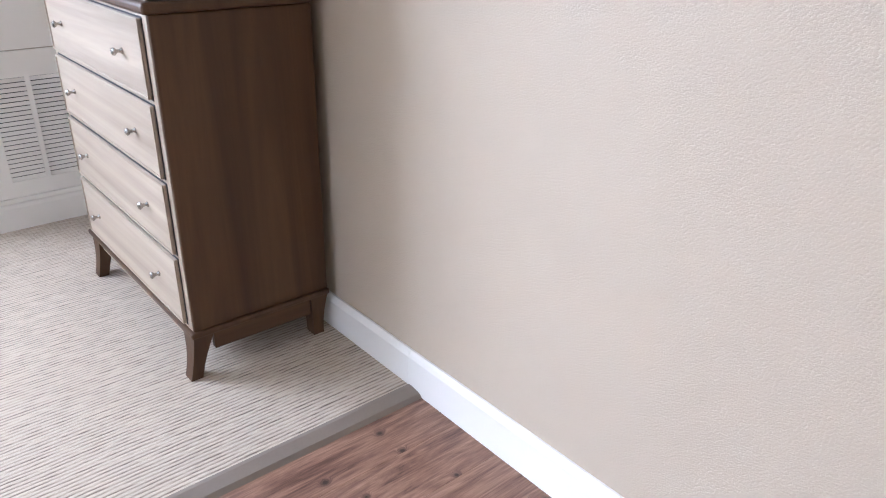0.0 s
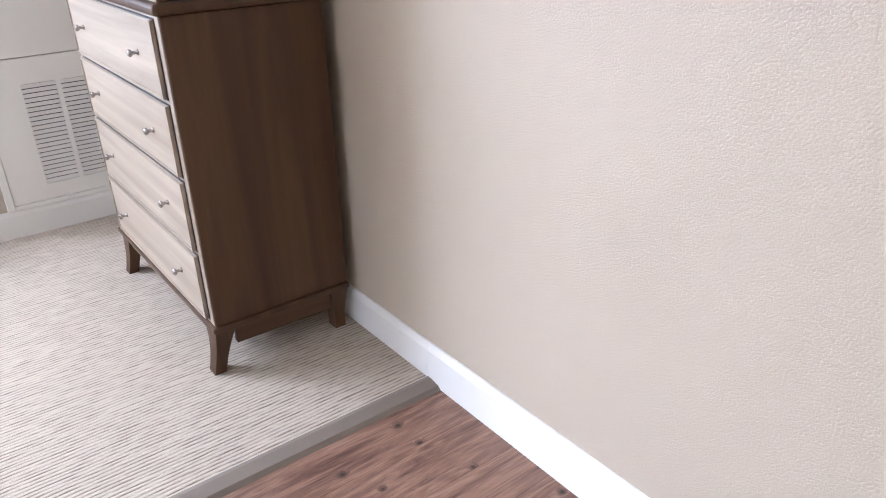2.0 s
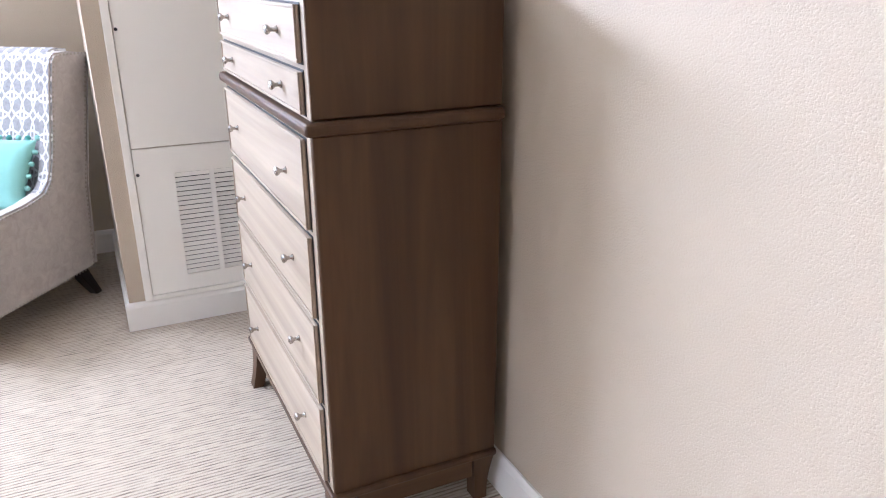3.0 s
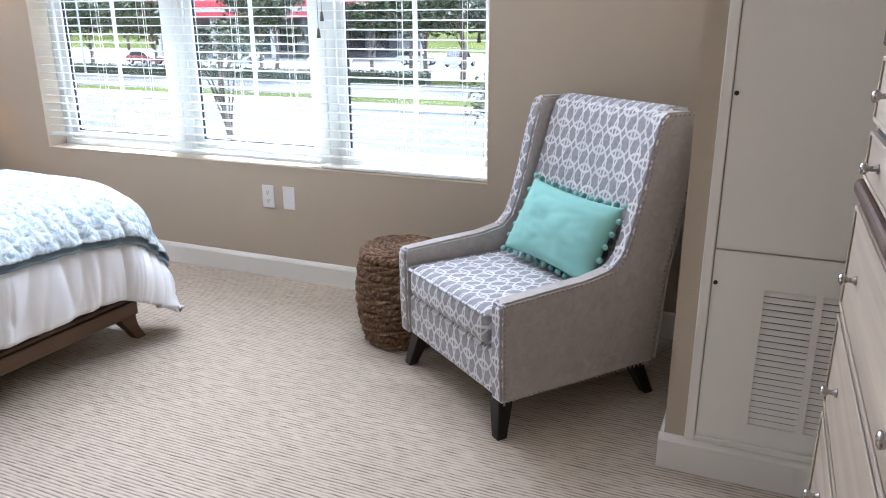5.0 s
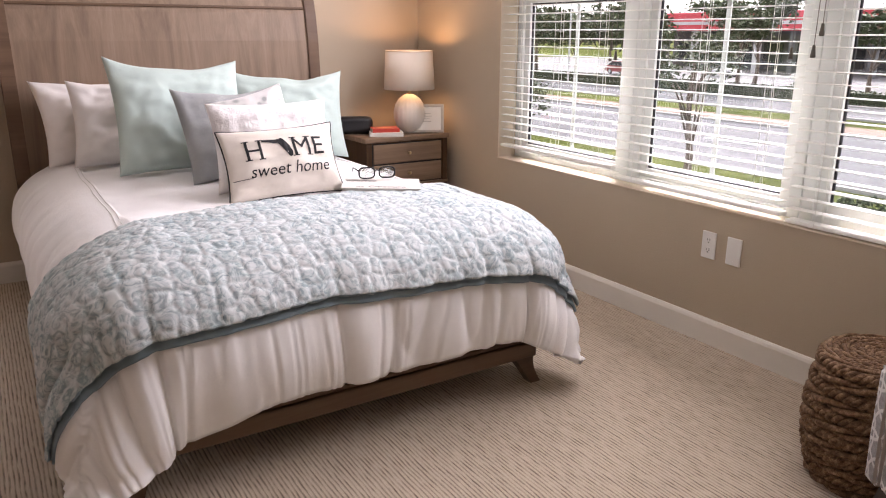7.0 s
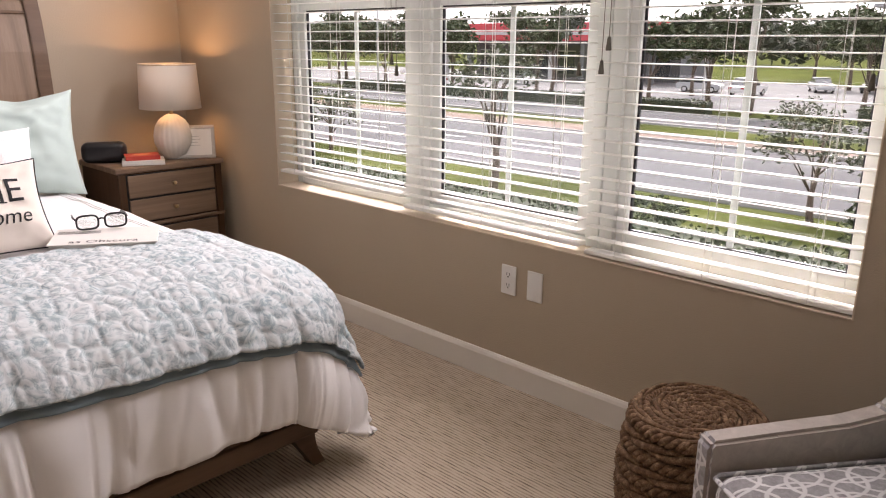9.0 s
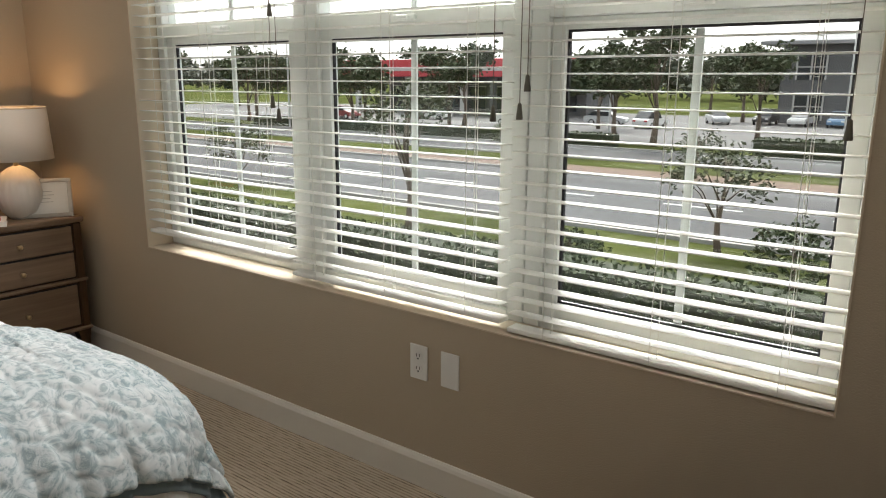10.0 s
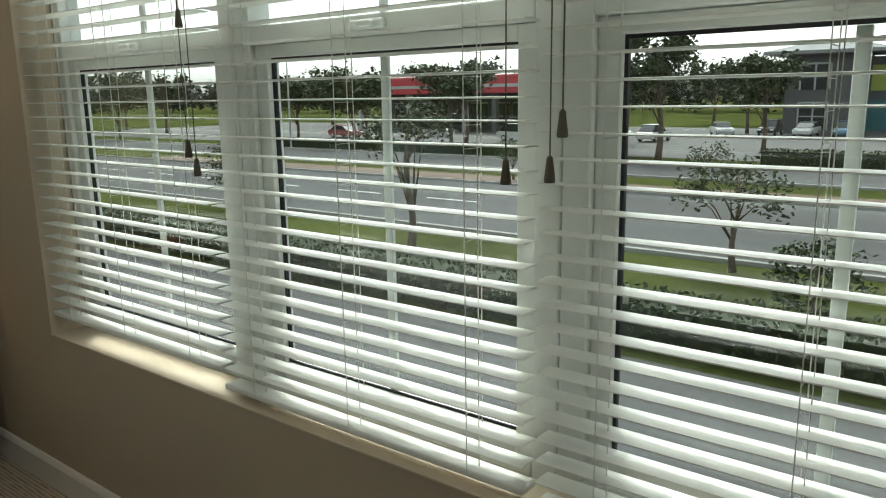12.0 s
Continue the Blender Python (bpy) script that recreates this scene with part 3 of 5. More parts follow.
def quilt_material():
    """Washed aqua quilt: petal print on white, stitched cells."""
    k = Mat("aqua_quilt", 0.92, spec=0.12)
    big = k.noise(3.4, detail=4, rough=0.6)
    petals = k.noise(24, detail=5, rough=0.65, distort=2.2)
    base = k.ramp(big, [(0.38, (0.56, 0.59, 0.59)), (0.50, (0.39, 0.48, 0.495)), (0.60, (0.54, 0.575, 0.575)), (0.7, (0.43, 0.50, 0.515))])
    marks = k.ramp(petals, [(0.40, (0.22, 0.275, 0.295)), (0.47, (0.39, 0.455, 0.47)), (0.54, (0.61, 0.635, 0.635)), (0.68, (0.70, 0.71, 0.70))])
    k.colour(k.mix(0.62, base, marks))
    k.bump(k.math("ADD", k.noise(420, detail=2), k.math("MULTIPLY", petals, 1.5)), 0.4, 0.003)
    return k.m


M_quilt = quilt_material()
M_quilt_back = cloth("slate_blue_binding", (0.20, 0.265, 0.30), 700, 0.06)

# ---------- bed ----------
BY0, BY1 = -2.34, -0.877
HB = 0.07
BX = -3.010


def bed():
    root = thing("bed", "brown wooden sleigh bed with low panelled footboard", "bed")
    prof_c = [(-5.250, 0.16), (-5.250, 1.05), (-5.262, 1.25), (-5.285, 1.40), (-5.312, 1.48), (-5.345, 1.515), (-5.375, 1.52), (-5.390, 1.50), (-5.380, 1.475), (-5.358, 1.455), (-5.330, 1.38), (-5.305, 1.22), (-5.295, 1.0), (-5.295, 0.16)]
    part("headboard_panel", prism(bmesh.new(), prof_c, BY0 - HB + 0.03, BY1 + HB - 0.03, "y"), M_bed_z, root)

    def grown(d):
        return [(x + (d if i < 7 else -d * 0.3), z + (d if 3 < i < 9 else 0)) for i, (x, z) in enumerate(prof_c)]
    for a, b in ((BY0 - HB - 0.035, BY0 - HB + 0.032), (BY1 + HB - 0.032, BY1 + HB + 0.035)):
        part("headboard_post", prism(bmesh.new(), [(x, max(0.0, z - (0.16 if z < 0.2 else 0))) for x, z in grown(0.016)], a, b, "y", 0.004), M_bed_dark, root)
    part("top_rail", slab(-5.302, -5.284, BY0 - HB + 0.033, BY1 + HB - 0.033, 1.425, 1.44, 0.004), M_bed_dark, root)
    # footboard
    fb = part("footboard", slab(BX - 0.045, BX - 0.012, BY0 + 0.02, BY1 - 0.02, 0.15, 0.47, 0.004), M_bed_y, root)
    part("lower_rail", slab(BX - 0.055, BX + 0.012, BY0 - 0.012, BY1 + 0.012, 0.100, 0.164, 0.008), M_bed_y, root)
    part("rail_moulding", slab(BX - 0.05, BX + 0.002, BY0 - 0.004, BY1 + 0.004, 0.165, 0.183, 0.006), M_bed_dark, root)
    for y0, y1 in ((BY0 + 0.02, BY0 + 0.09), (-1.675, -1.605), (BY1 - 0.09, BY1 - 0.02)):
        part("stile", slab(BX - 0.046, BX - 0.002, y0, y1, 0.184, 0.47, 0.004), M_bed_z, fb)
    for y0, y1 in ((BY0 + 0.11, -1.695), (-1.585, BY1 - 0.11)):
        part("raised_panel", slab(BX - 0.045, BX - 0.006, y0, y1, 0.198, 0.47, 0.005), M_bed_y, fb)
    part("cap", slab(BX - 0.06, BX + 0.008, BY0 - 0.01, BY1 + 0.01, 0.470, 0.490, 0.006), M_bed_dark, root)
    for y0, sy in ((BY0, -1), (BY1 - 0.08, 1)):
        part("leg", sabre_leg(BX - 0.07, BX + 0.004, y0, y0 + 0.08, 0.101, 1, sy, 0.022), M_bed_dark, root)
    for y0 in (BY0 - 0.012, BY1 - 0.02):
        part("side_rail", slab(-5.24, BX - 0.06, y0, y0 + 0.032, 0.12, 0.33, 0.005), M_wood_x, root)
    part("mattress", slab(-5.235, BX - 0.075, BY0 + 0.035, BY1 - 0.035, 0.30, 0.655, 0.05, 4), M_sham, root, "white mattress")
    return root


bed()

# ---------- duvet and quilt ----------
XE, YN, YS, ZT = -3.160, -1.037, -2.195, 0.664


def fall(d, r, flare):
    """How far out and down a cloth hangs when it runs d past a rounded edge."""
    if d <= 0:
        return 0.0, 0.0
    q = r * math.pi / 2
    if d < q:
        return r * math.sin(d / r), r * (1 - math.cos(d / r))
    return r + (d - q) * flare, r + (d - q) * 0.985


def draped(x, y, off, fold, low=0.03):
    """A point of cloth laid over the bed, at (x, y) on the flat cloth."""
    a = max(0.0, x - XE)
    b = max(0.0, y - YN) if y > YN else -max(0.0, YS - y)
    d = math.hypot(a, b)
    r = 0.215 + off
    px, py = min(x, XE), min(max(y, YS), YN)
    dome = 0.028 * max(0.0, 1 - ((y - (YN + YS) / 2) / 0.85) ** 2) * min(1, max(0, (XE - x) / 0.25 + 0.3))
    puff = 0.016 * noise.noise((x * 3.1, y * 3.1, 0.4)) + 0.006 * noise.noise((x * 9, y * 9, 2.0))
    if d == 0:
        return Vector((px, py, ZT + off + dome + puff))
    ux, uy = a / d, b / d
    if fold > 0.025 and d > 0.58:
        d = 0.58 + 0.13 * (1 - math.exp((0.58 - d) / 0.13))
    out, down = fall(d, r, 0.06 + 0.50 * abs(2 * ux * uy))
    along = (y if a > abs(b) else x)
    turn = math.atan2(uy, ux)
    hang = min(1, down / 0.25)
    lean = along + 0.10 * down * noise.noise((along * 2.5, 7.1, 0.0)) + 0.05 * turn
    big = noise.noise((lean * 7.5, down * 0.7, 3.3))
    fine = noise.noise((lean * 19, down * 1.4, 6.1))
    crease = 1.0 - min(1.0, abs(big) * 4.5)
    tuck = 1.0 - min(1.0, abs(fine) * 4.0)
    wave = 0.72 * fold * hang * (1.3 * abs(big) - 0.85 * crease ** 1.8 - 0.34 * tuck ** 1.8 + 0.5 * noise.noise((along * 11, turn * 3, 5.0)))
    bulge = 0.07 * math.sin(min(1.0, down / 0.50) * math.pi) ** 0.8 if fold > 0.01 else 0.0
    out += wave + bulge + puff * 0.6
    return Vector((px + ux * out, py + uy * out, max(low, ZT + off + dome * max(0, 1 - d / 0.12) - down)))


def sheet(name, x0, x1, y0, y1, nu, nv, off, fold, material, label, category, thick, edge=None):
    def at(u, v):
        x, y = x0 + (x1 - x0) * u, y0 + (y1 - y0) * v
        if edge:
            x, y = edge(x, y, u, v)
        return draped(x, y, off, fold)
    bm = grid(nu, nv, at)
    bmesh.ops.recalc_face_normals(bm, faces=bm.faces)
    if sum(f.normal.z for f in bm.faces) < 0:
        bmesh.ops.reverse_faces(bm, faces=bm.faces)
    bm.normal_update()
    root = part(name, bm, material, smooth=True)
    tagged(root, label, category)
    s = root.modifiers.new("thickness", "SOLIDIFY")
    s.thickness, s.offset = thick, -1
    return root


def duvet_edge(x, y, u, v):
    s = min(1.0, max(0.0, (-1.92 - y) / 0.45))
    n = min(1.0, max(0.0, (y + 1.12) / 0.25))
    last = XE + 0.548 + 0.10 * s * s * (3 - 2 * s) + 0.02 * n + 0.012 * noise.noise((y * 5, 0, 7))
    return -5.15 + (last + 5.15) * u, y


duvet = sheet("duvet", 0, 1, YS - 0.56, YN + 0.62, 150, 340, 0.0, 0.029, M_duvet,
              "puffy white cotton duvet draped over the bed", "duvet", 0.03, edge=duvet_edge)
for y in (-2.20, -2.215, -1.025, -1.04):
    pts = [draped(-4.85 + 1.45 * q / 40, y, 0.001, 0.022) for q in range(41)]
    part("stitching", tube(bmesh.new(), pts, 0.0014, 5), M_cord, duvet)


def quilt_edge(x, y, u, v):
    lag = 0.045 * noise.noise((y * 2.2, 0.3, 0)) + 0.02 * math.sin(y * 5)
    slant = (y - (-2.37)) / 1.5
    back = -3.405 - 0.09 * slant + lag * 0.5
    front = XE + 0.298 + lag * 0.7 + 0.03 * slant
    return back + (front - back) * u, y


quilt = sheet("quilt_throw", 0, 1, YS - 0.58, YN + 0.41, 110, 380, 0.036, 0.022, M_quilt, "aqua and white quilted throw folded across the bed foot", "quilt", 0.012, edge=quilt_edge)
quilt.data.materials.append(M_quilt_back)
quilt.modifiers["thickness"].material_offset_rim = 1
quilt.modifiers["thickness"].material_offset = 1


CELL = 0.052


def quilt_cells(ob):
    """Raises the stitched cells on the throw."""
    me = ob.data
    nv = 380
    for i, v in enumerate(me.vertices):
        u, w = (i // nv) / 109, (i % nv) / (nv - 1)
        y = YS - 0.58 + (YN + 0.41 - YS + 0.58) * w
        x, y = quilt_edge(0, y, u, w)
        near, nxt = 9.0, 9.0
        p, q = x / CELL, y / CELL
        for a in (-1, 0, 1):
            for b in (-1, 0, 1):
                ci, cj = math.floor(p) + a, math.floor(q) + b
                w2 = noise.cell_vector((ci * 1.0, cj * 1.0, 4.0))
                d = math.hypot(ci + 0.15 + 0.7 * w2.x - p, cj + 0.15 + 0.7 * w2.y - q)
                if d < near:
                    near, nxt = d, near
                elif d < nxt:
                    nxt = d
        h = min(1.0, 2.4 * (nxt - near)) ** 0.6
        v.co += v.normal * (0.0062 * h + 0.003 * noise.noise((x * 17, y * 17, 1)))


quilt_cells(quilt)
under = sheet("quilt_fold", 0, 1, YS - 0.56, YN + 0.39, 60, 150, 0.018, 0.022, M_quilt_back, "slate-blue folded underside of the quilted throw", "quilt", 0.010,
              edge=lambda x, y, u, v: (quilt_edge(0, y, 0, v)[0] + 0.03 + (quilt_edge(0, y, 1, v)[0] + 0.004 - 0.03 - quilt_edge(0, y, 0, v)[0]) * u, y))
under.parent = quilt
under.name = "lining"
for key in ("category",):
    del under[key]


# ---------- pillows ----------
def puff(u, v, t):
    return t / 2 * max(0.0, (1 - u ** 2) * (1 - v ** 2)) ** 0.42


def pillow_point(u, v, w, h, t, side, seed, ruck=0.012, sag=0.0):
    x = w / 2 * u * (1 - 0.075 * (1 - v * v))
    z = h / 2 * v * (1 - 0.085 * (1 - u * u)) - sag * max(0.0, v) ** 2 * (1 - u * u) * (1 + 0.5 * noise.noise((u * 2, seed, 0)))
    d = puff(u, v, t)
    n = ruck * noise.noise((u * 2.3 + seed, v * 2.3, seed)) + ruck * 0.5 * noise.noise((u * 6 + seed, v * 6, seed * 2))
    return Vector((x, -side * (d + n * (1 - abs(u) ** 6) * (1 - abs(v) ** 6)), z + h / 2))


def pillow(name, label, w, h, t, m, material, seed=1.0, n=34, ruck=0.012, sag=0.0):
    bm = bmesh.new()
    cols = {}
    for side in (1, -1):
        vs = [[None] * n for _ in range(n)]
        for i in range(n):
            for j in range(n):
                u, v = 2 * i / (n - 1) - 1, 2 * j / (n - 1) - 1
                u, v = math.sin(u * math.pi / 2) * 0.5 + u * 0.5, math.sin(v * math.pi / 2) * 0.5 + v * 0.5
                rim = i in (0, n - 1) or j in (0, n - 1)
                if rim and (i, j) in cols:
                    vs[i][j] = cols[(i, j)]
                    continue
                vs[i][j] = bm.verts.new(pillow_point(u, v, w, h, t, side, seed, ruck, sag))
                if rim:
                    cols[(i, j)] = vs[i][j]
        for i in range(n - 1):
            for j in range(n - 1):
                f = (vs[i][j], vs[i + 1][j], vs[i + 1][j + 1], vs[i][j + 1])
                bm.faces.new(f if side == 1 else tuple(reversed(f)))
    root = part(name, bm, material, smooth=True)
    root.matrix_basis = m
    tagged(root, label, "pillow")
    return root


def leaning(x, y, z, lean, yaw=0.0, roll=0.0):
    """A pillow's pose on the bed: facing the foot, leaning back."""
    return pose(x, y, z, 0, 0, 90 + yaw) @ pose(0, 0, 0, -lean, 0, 0) @ pose(0, 0, 0, 0, roll, 0)


def piping(w, h, t, seed, r, parent, material):
    pts = []
    for k in range(120):
        s = k / 30
        e, f = int(s), (s - int(s)) * 2 - 1
        u, v = ((f, -1), (1, f), (-f, 1), (-1, -f))[e]
        pts.append(pillow_point(u, v, w, h, t, 1, seed))
    return part("piping", tube(bmesh.new(), pts, r, 6, True), material, parent, "black piped edge", smooth=True)


pillow("bed_pillow", "white cotton sham standing against the headboard", 0.66, 0.44, 0.20, leaning(-4.98, -1.98, 0.68, 24, 2, -3), M_sham, 1.1, 40, 0.03, 0.03)
pillow("bed_pillow", "white cotton pillow standing in front of the sham", 0.60, 0.43, 0.18, leaning(-4.72, -1.92, 0.68, 26, -3, 2), M_sham, 2.3, 40, 0.03, 0.02)
pillow("sage_pillow", "large pale sage linen pillow leaning on white pillows", 0.60, 0.535, 0.19, leaning(-4.37, -1.785, 0.685, 22, 5, 3), M_teal, 3.2, 40, 0.022, 0.035)
pillow("sage_pillow", "large pale sage linen pillow beside its twin", 0.60, 0.47, 0.18, leaning(-4.58, -1.225, 0.675, 22, -10, 2), M_teal, 4.7, 40, 0.024, 0.04)
pillow("grey_pillow", "grey linen pillow behind the white plush one", 0.50, 0.42, 0.16, leaning(-4.10, -1.60, 0.685, 24, 9, 0), M_greycloth, 5.4, 36, 0.018, 0.02)
pillow("floral_pillow", "small grey and white floral pillow tucked behind", 0.34, 0.38, 0.12, leaning(-4.02, -1.52, 0.70, 20, -10, -14), M_floral, 6.2)
pillow("plush_pillow", "white plush pillow behind the lettered cushion", 0.50, 0.36, 0.15, leaning(-3.81, -1.563, 0.688, 18, -1, -0), M_fur, 7.9, 44, 0.02)

HW, HH, HT, HS = 0.46, 0.285, 0.12, 8.6
home_pillow = pillow("lettered_cushion", "cream lumbar cushion printed HOME sweet home with black piping", HW, HH, HT, leaning(-3.64, -1.588, 0.685, 25, -3, -2), M_canvas, HS)
piping(HW, HH, HT, HS, 0.0032, home_pillow, M_ink)


def on_pillow(x, z):
    u, v = x / (HW / 2), (z - HH / 2) / (HH / 2)
    for _ in range(4):
        u = x / (HW / 2 * (1 - 0.075 * (1 - v * v)))
        v = (z - HH / 2) / (HH / 2 * (1 - 0.085 * (1 - u * u)))
    p = pillow_point(max(-1, min(1, u)), max(-1, min(1, v)), HW, HH, HT, 1, HS)
    return Vector((x, p.y - 0.0016, z))


def lettering(text, size, x, z, parent, place, material, name="lettering", shear=0.0, stretch=1.0, align="CENTER"):
    """Flat letters laid on a surface by place(x, z)."""
    bm = bmesh.new()
    bm.from_mesh(LETTERS[text])
    bmesh.ops.triangulate(bm, faces=bm.faces)
    for _ in range(2):
        long = [e for e in bm.edges if e.calc_length() > size * 0.18]
        if long:
            bmesh.ops.subdivide_edges(bm, edges=long, cuts=1)
            bmesh.ops.triangulate(bm, faces=bm.faces)
    for v in bm.verts:
        v.co = place(x + v.co.x * stretch, z + v.co.y)
    return part(name, bm, material, parent)


def bars(rects, parent, place, material, name="lettering"):
    """Upright and level strokes, cut fine enough to follow the surface."""
    bm = bmesh.new()
    for x0, x1, z0, z1 in rects:
        nx, nz = max(2, int((x1 - x0) / 0.01) + 1), max(2, int((z1 - z0) / 0.01) + 1)
        vs = [[bm.verts.new(place(x0 + (x1 - x0) * i / (nx - 1), z0 + (z1 - z0) * j / (nz - 1))) for j in range(nz)] for i in range(nx)]
        for i in range(nx - 1):
            for j in range(nz - 1):
                bm.faces.new((vs[i][j], vs[i + 1][j], vs[i + 1][j + 1], vs[i][j + 1]))
    return part(name, bm, material, parent)


lettering("H", 0.105, -0.113, 0.150, home_pillow, on_pillow, M_ink)
lettering("ME", 0.105, 0.098, 0.150, home_pillow, on_pillow, M_ink)
for x in (-0.138, -0.088, 0.043, 0.101):
    for z in (0.1465, 0.2215):
        bars([(x - 0.013, x + 0.013, z, z + 0.004)], home_pillow, on_pillow, M_ink, "serif")
lettering("sweet home", 0.066, 0.012, 0.083, home_pillow, on_pillow, M_ink, shear=0.25, stretch=0.95)
bars([(-0.205, -0.135, 0.080, 0.0825)], home_pillow, on_pillow, M_ink, "flourish")
# a flat peninsula silhouette in place of the O
bm = bmesh.new()
shape = [(-0.078, 0.224), (-0.02, 0.222), (0.0, 0.226), (0.012, 0.212), (0.026, 0.190), (0.033, 0.168), (0.030, 0.150), (0.020, 0.146), (0.008, 0.165), (-0.004, 0.186), (-0.018, 0.205), (-0.036, 0.206), (-0.05, 0.213), (-0.078, 0.215)]
f = bm.faces.new([bm.verts.new((x, 0, z)) for x, z in shape])
bmesh.ops.triangulate(bm, faces=[f])
bmesh.ops.subdivide_edges(bm, edges=bm.edges, cuts=1)
bmesh.ops.triangulate(bm, faces=bm.faces)
for v in bm.verts:
    v.co = on_pillow(v.co.x - 0.0, v.co.z)
part("silhouette", bm, M_ink, home_pillow, "black land silhouette")

# ---------- book and glasses on the bed ----------
M_paper = plain("paper", (0.74, 0.72, 0.68), 0.7, vary=0.04)
M_cover = plain("book_cover", (0.70, 0.68, 0.64), 0.4, vary=0.05)
book_pose = pose(-3.50, -1.265, 0.708, 0, 1.5, 62)
book = thing("open_book", "white hardback book lying on the duvet", "book", book_pose)
part("pages", slab(-0.145, 0.145, -0.095, 0.095, 0.003, 0.022, 0.002), M_paper, book)
part("cover", slab(-0.15, 0.15, -0.10, 0.10, 0.0225, 0.0255, 0.001), M_cover, book)
part("back_cover", slab(-0.15, 0.15, -0.10, 0.10, 0.0, 0.0026, 0.001), M_cover, book)
lettering("as Obscura", 0.042, 0.0, -0.085, book, lambda x, y: Vector((x, y, 0.0262)), M_ink)
bars([(-0.14, -0.02, 0.03 + i * 0.012, 0.034 + i * 0.012) for i in range(3)], book, lambda x, y: Vector((x, y, 0.0262)), M_ink, "printed_bars")


def glasses(m):
    root = thing("eyeglasses", "black-framed eyeglasses resting on the book", "glasses", m)
    for s in (-1, 1):
        pts = []
        for q in range(28):
            a = 2 * math.pi * q / 28
            c, d = math.cos(a), math.sin(a)
            pts.append((s * 0.034 + 0.026 * math.copysign(abs(c) ** 0.6, c), 0, 0.022 + 0.018 * math.copysign(abs(d) ** 0.6, d)))
        rim = part("rim", tube(bmesh.new(), pts, 0.0028, 6, True), M_black, root, smooth=True)
        lens = bmesh.new()
        lens.faces.new([lens.verts.new(p) for p in pts])
        bmesh.ops.solidify(lens, geom=lens.faces[:], thickness=0.0012)
        part("lens", lens, M_glass, rim)
        part("temple", tube(bmesh.new(), [(s * 0.062, 0, 0.03), (s * 0.064, 0.05, 0.029), (s * 0.062, 0.10, 0.024), (s * 0.058, 0.135, 0.006)], 0.0024, 6), M_black, root, smooth=True)
    part("bridge", tube(bmesh.new(), [(-0.009, 0, 0.028), (0, -0.001, 0.031), (0.009, 0, 0.028)], 0.0025, 6), M_black, root, smooth=True)
    return root


glasses(pose(-3.575, -1.245, 0.7355, 0, 0, 75) @ Matrix.Scale(1.2, 4))

# ---------- armchair ----------
def trellis_material(name, depth):
    """Grey cut velvet with pale interlaced ovals."""
    k = Mat(name, 0.85, spec=0.2)
    s = k.xyz()
    v = k.math("MULTIPLY_ADD", s[1], -depth, s[2])
    u = s[0]
    W, H, RX, RY, TH = 0.098, 0.150, 0.058, 0.090, 0.0034
    wob = k.math("MULTIPLY", k.noise(45, detail=2), 0.007)
    u, v = k.math("ADD", u, wob), k.math("ADD", v, wob)
    lines = None
    for ox, oy in ((0, 0), (1, 0), (0, 1), (1, 1), (0.5, 0.5), (1.5, 0.5), (0.5, 1.5), (1.5, 1.5)):
        a = k.math("SUBTRACT", k.math("FRACT", k.math("MULTIPLY_ADD", u, 0.5 / W, 20 + ox * 0.5)), 0.5)
        b = k.math("SUBTRACT", k.math("FRACT", k.math("MULTIPLY_ADD", v, 0.5 / H, 20 + oy * 0.5)), 0.5)
        a, b = k.math("MULTIPLY", a, 2 * W / RX), k.math("MULTIPLY", b, 2 * H / RY)
        r = k.math("SQRT", k.math("ADD", k.math("MULTIPLY", a, a), k.math("MULTIPLY", b, b)))
        d = k.math("MULTIPLY", k.math("ABSOLUTE", k.math("SUBTRACT", r, 1.0)), RX)
        one = k.math("SUBTRACT", 1.0, k.math("MINIMUM", k.math("MAXIMUM", k.math("MULTIPLY_ADD", d, 500.0, -500.0 * TH + 0.5), 0.0), 1.0))
        lines = one if lines is None else k.math("MAXIMUM", lines, one)
    worn = k.noise(14, detail=4)
    ground = k.ramp(k.noise(70, detail=4, rough=0.7), [(0.3, (0.22, 0.212, 0.215)), (0.7, (0.35, 0.34, 0.345))])
    pale = k.ramp(worn, [(0.3, (0.56, 0.55, 0.55)), (0.7, (0.72, 0.71, 0.71))])
    k.colour(k.mix(lines, ground, pale))
    k.bump(k.math("MULTIPLY_ADD", lines, 1.0, k.math("MULTIPLY", k.noise(600, detail=2), 0.4)), 0.6, 0.002)
    k.put("Sheen Weight", 0.2)
    return k.m


def velvet_material():
    k = Mat("greige_velvet", 0.85, spec=0.2)
    k.colour(k.ramp(k.noise(26, detail=5, rough=0.7, distort=0.8), [(0.3, (0.36, 0.32, 0.29)), (0.7, (0.47, 0.425, 0.385))]))
    k.bump(k.noise(500, detail=2), 0.3, 0.001)
    k.put("Sheen Weight", 0.25)
    return k.m


M_trellis = trellis_material("oval_trellis_velvet", 1.0)
M_trellis_back = trellis_material("oval_trellis_velvet_upright", 0.0)
M_velvet = velvet_material()
M_nail = plain("nailhead", (0.36, 0.33, 0.29), 0.35, 1.0)
M_espresso = wood("espresso_leg", (0.008, 0.006, 0.005), (0.016, 0.012, 0.010), (0.03, 0.022, 0.018), "z", 0.35)


def lean_back(y, z):
    return y + 0.065 * max(0.0, (z - 0.55) / 0.5)


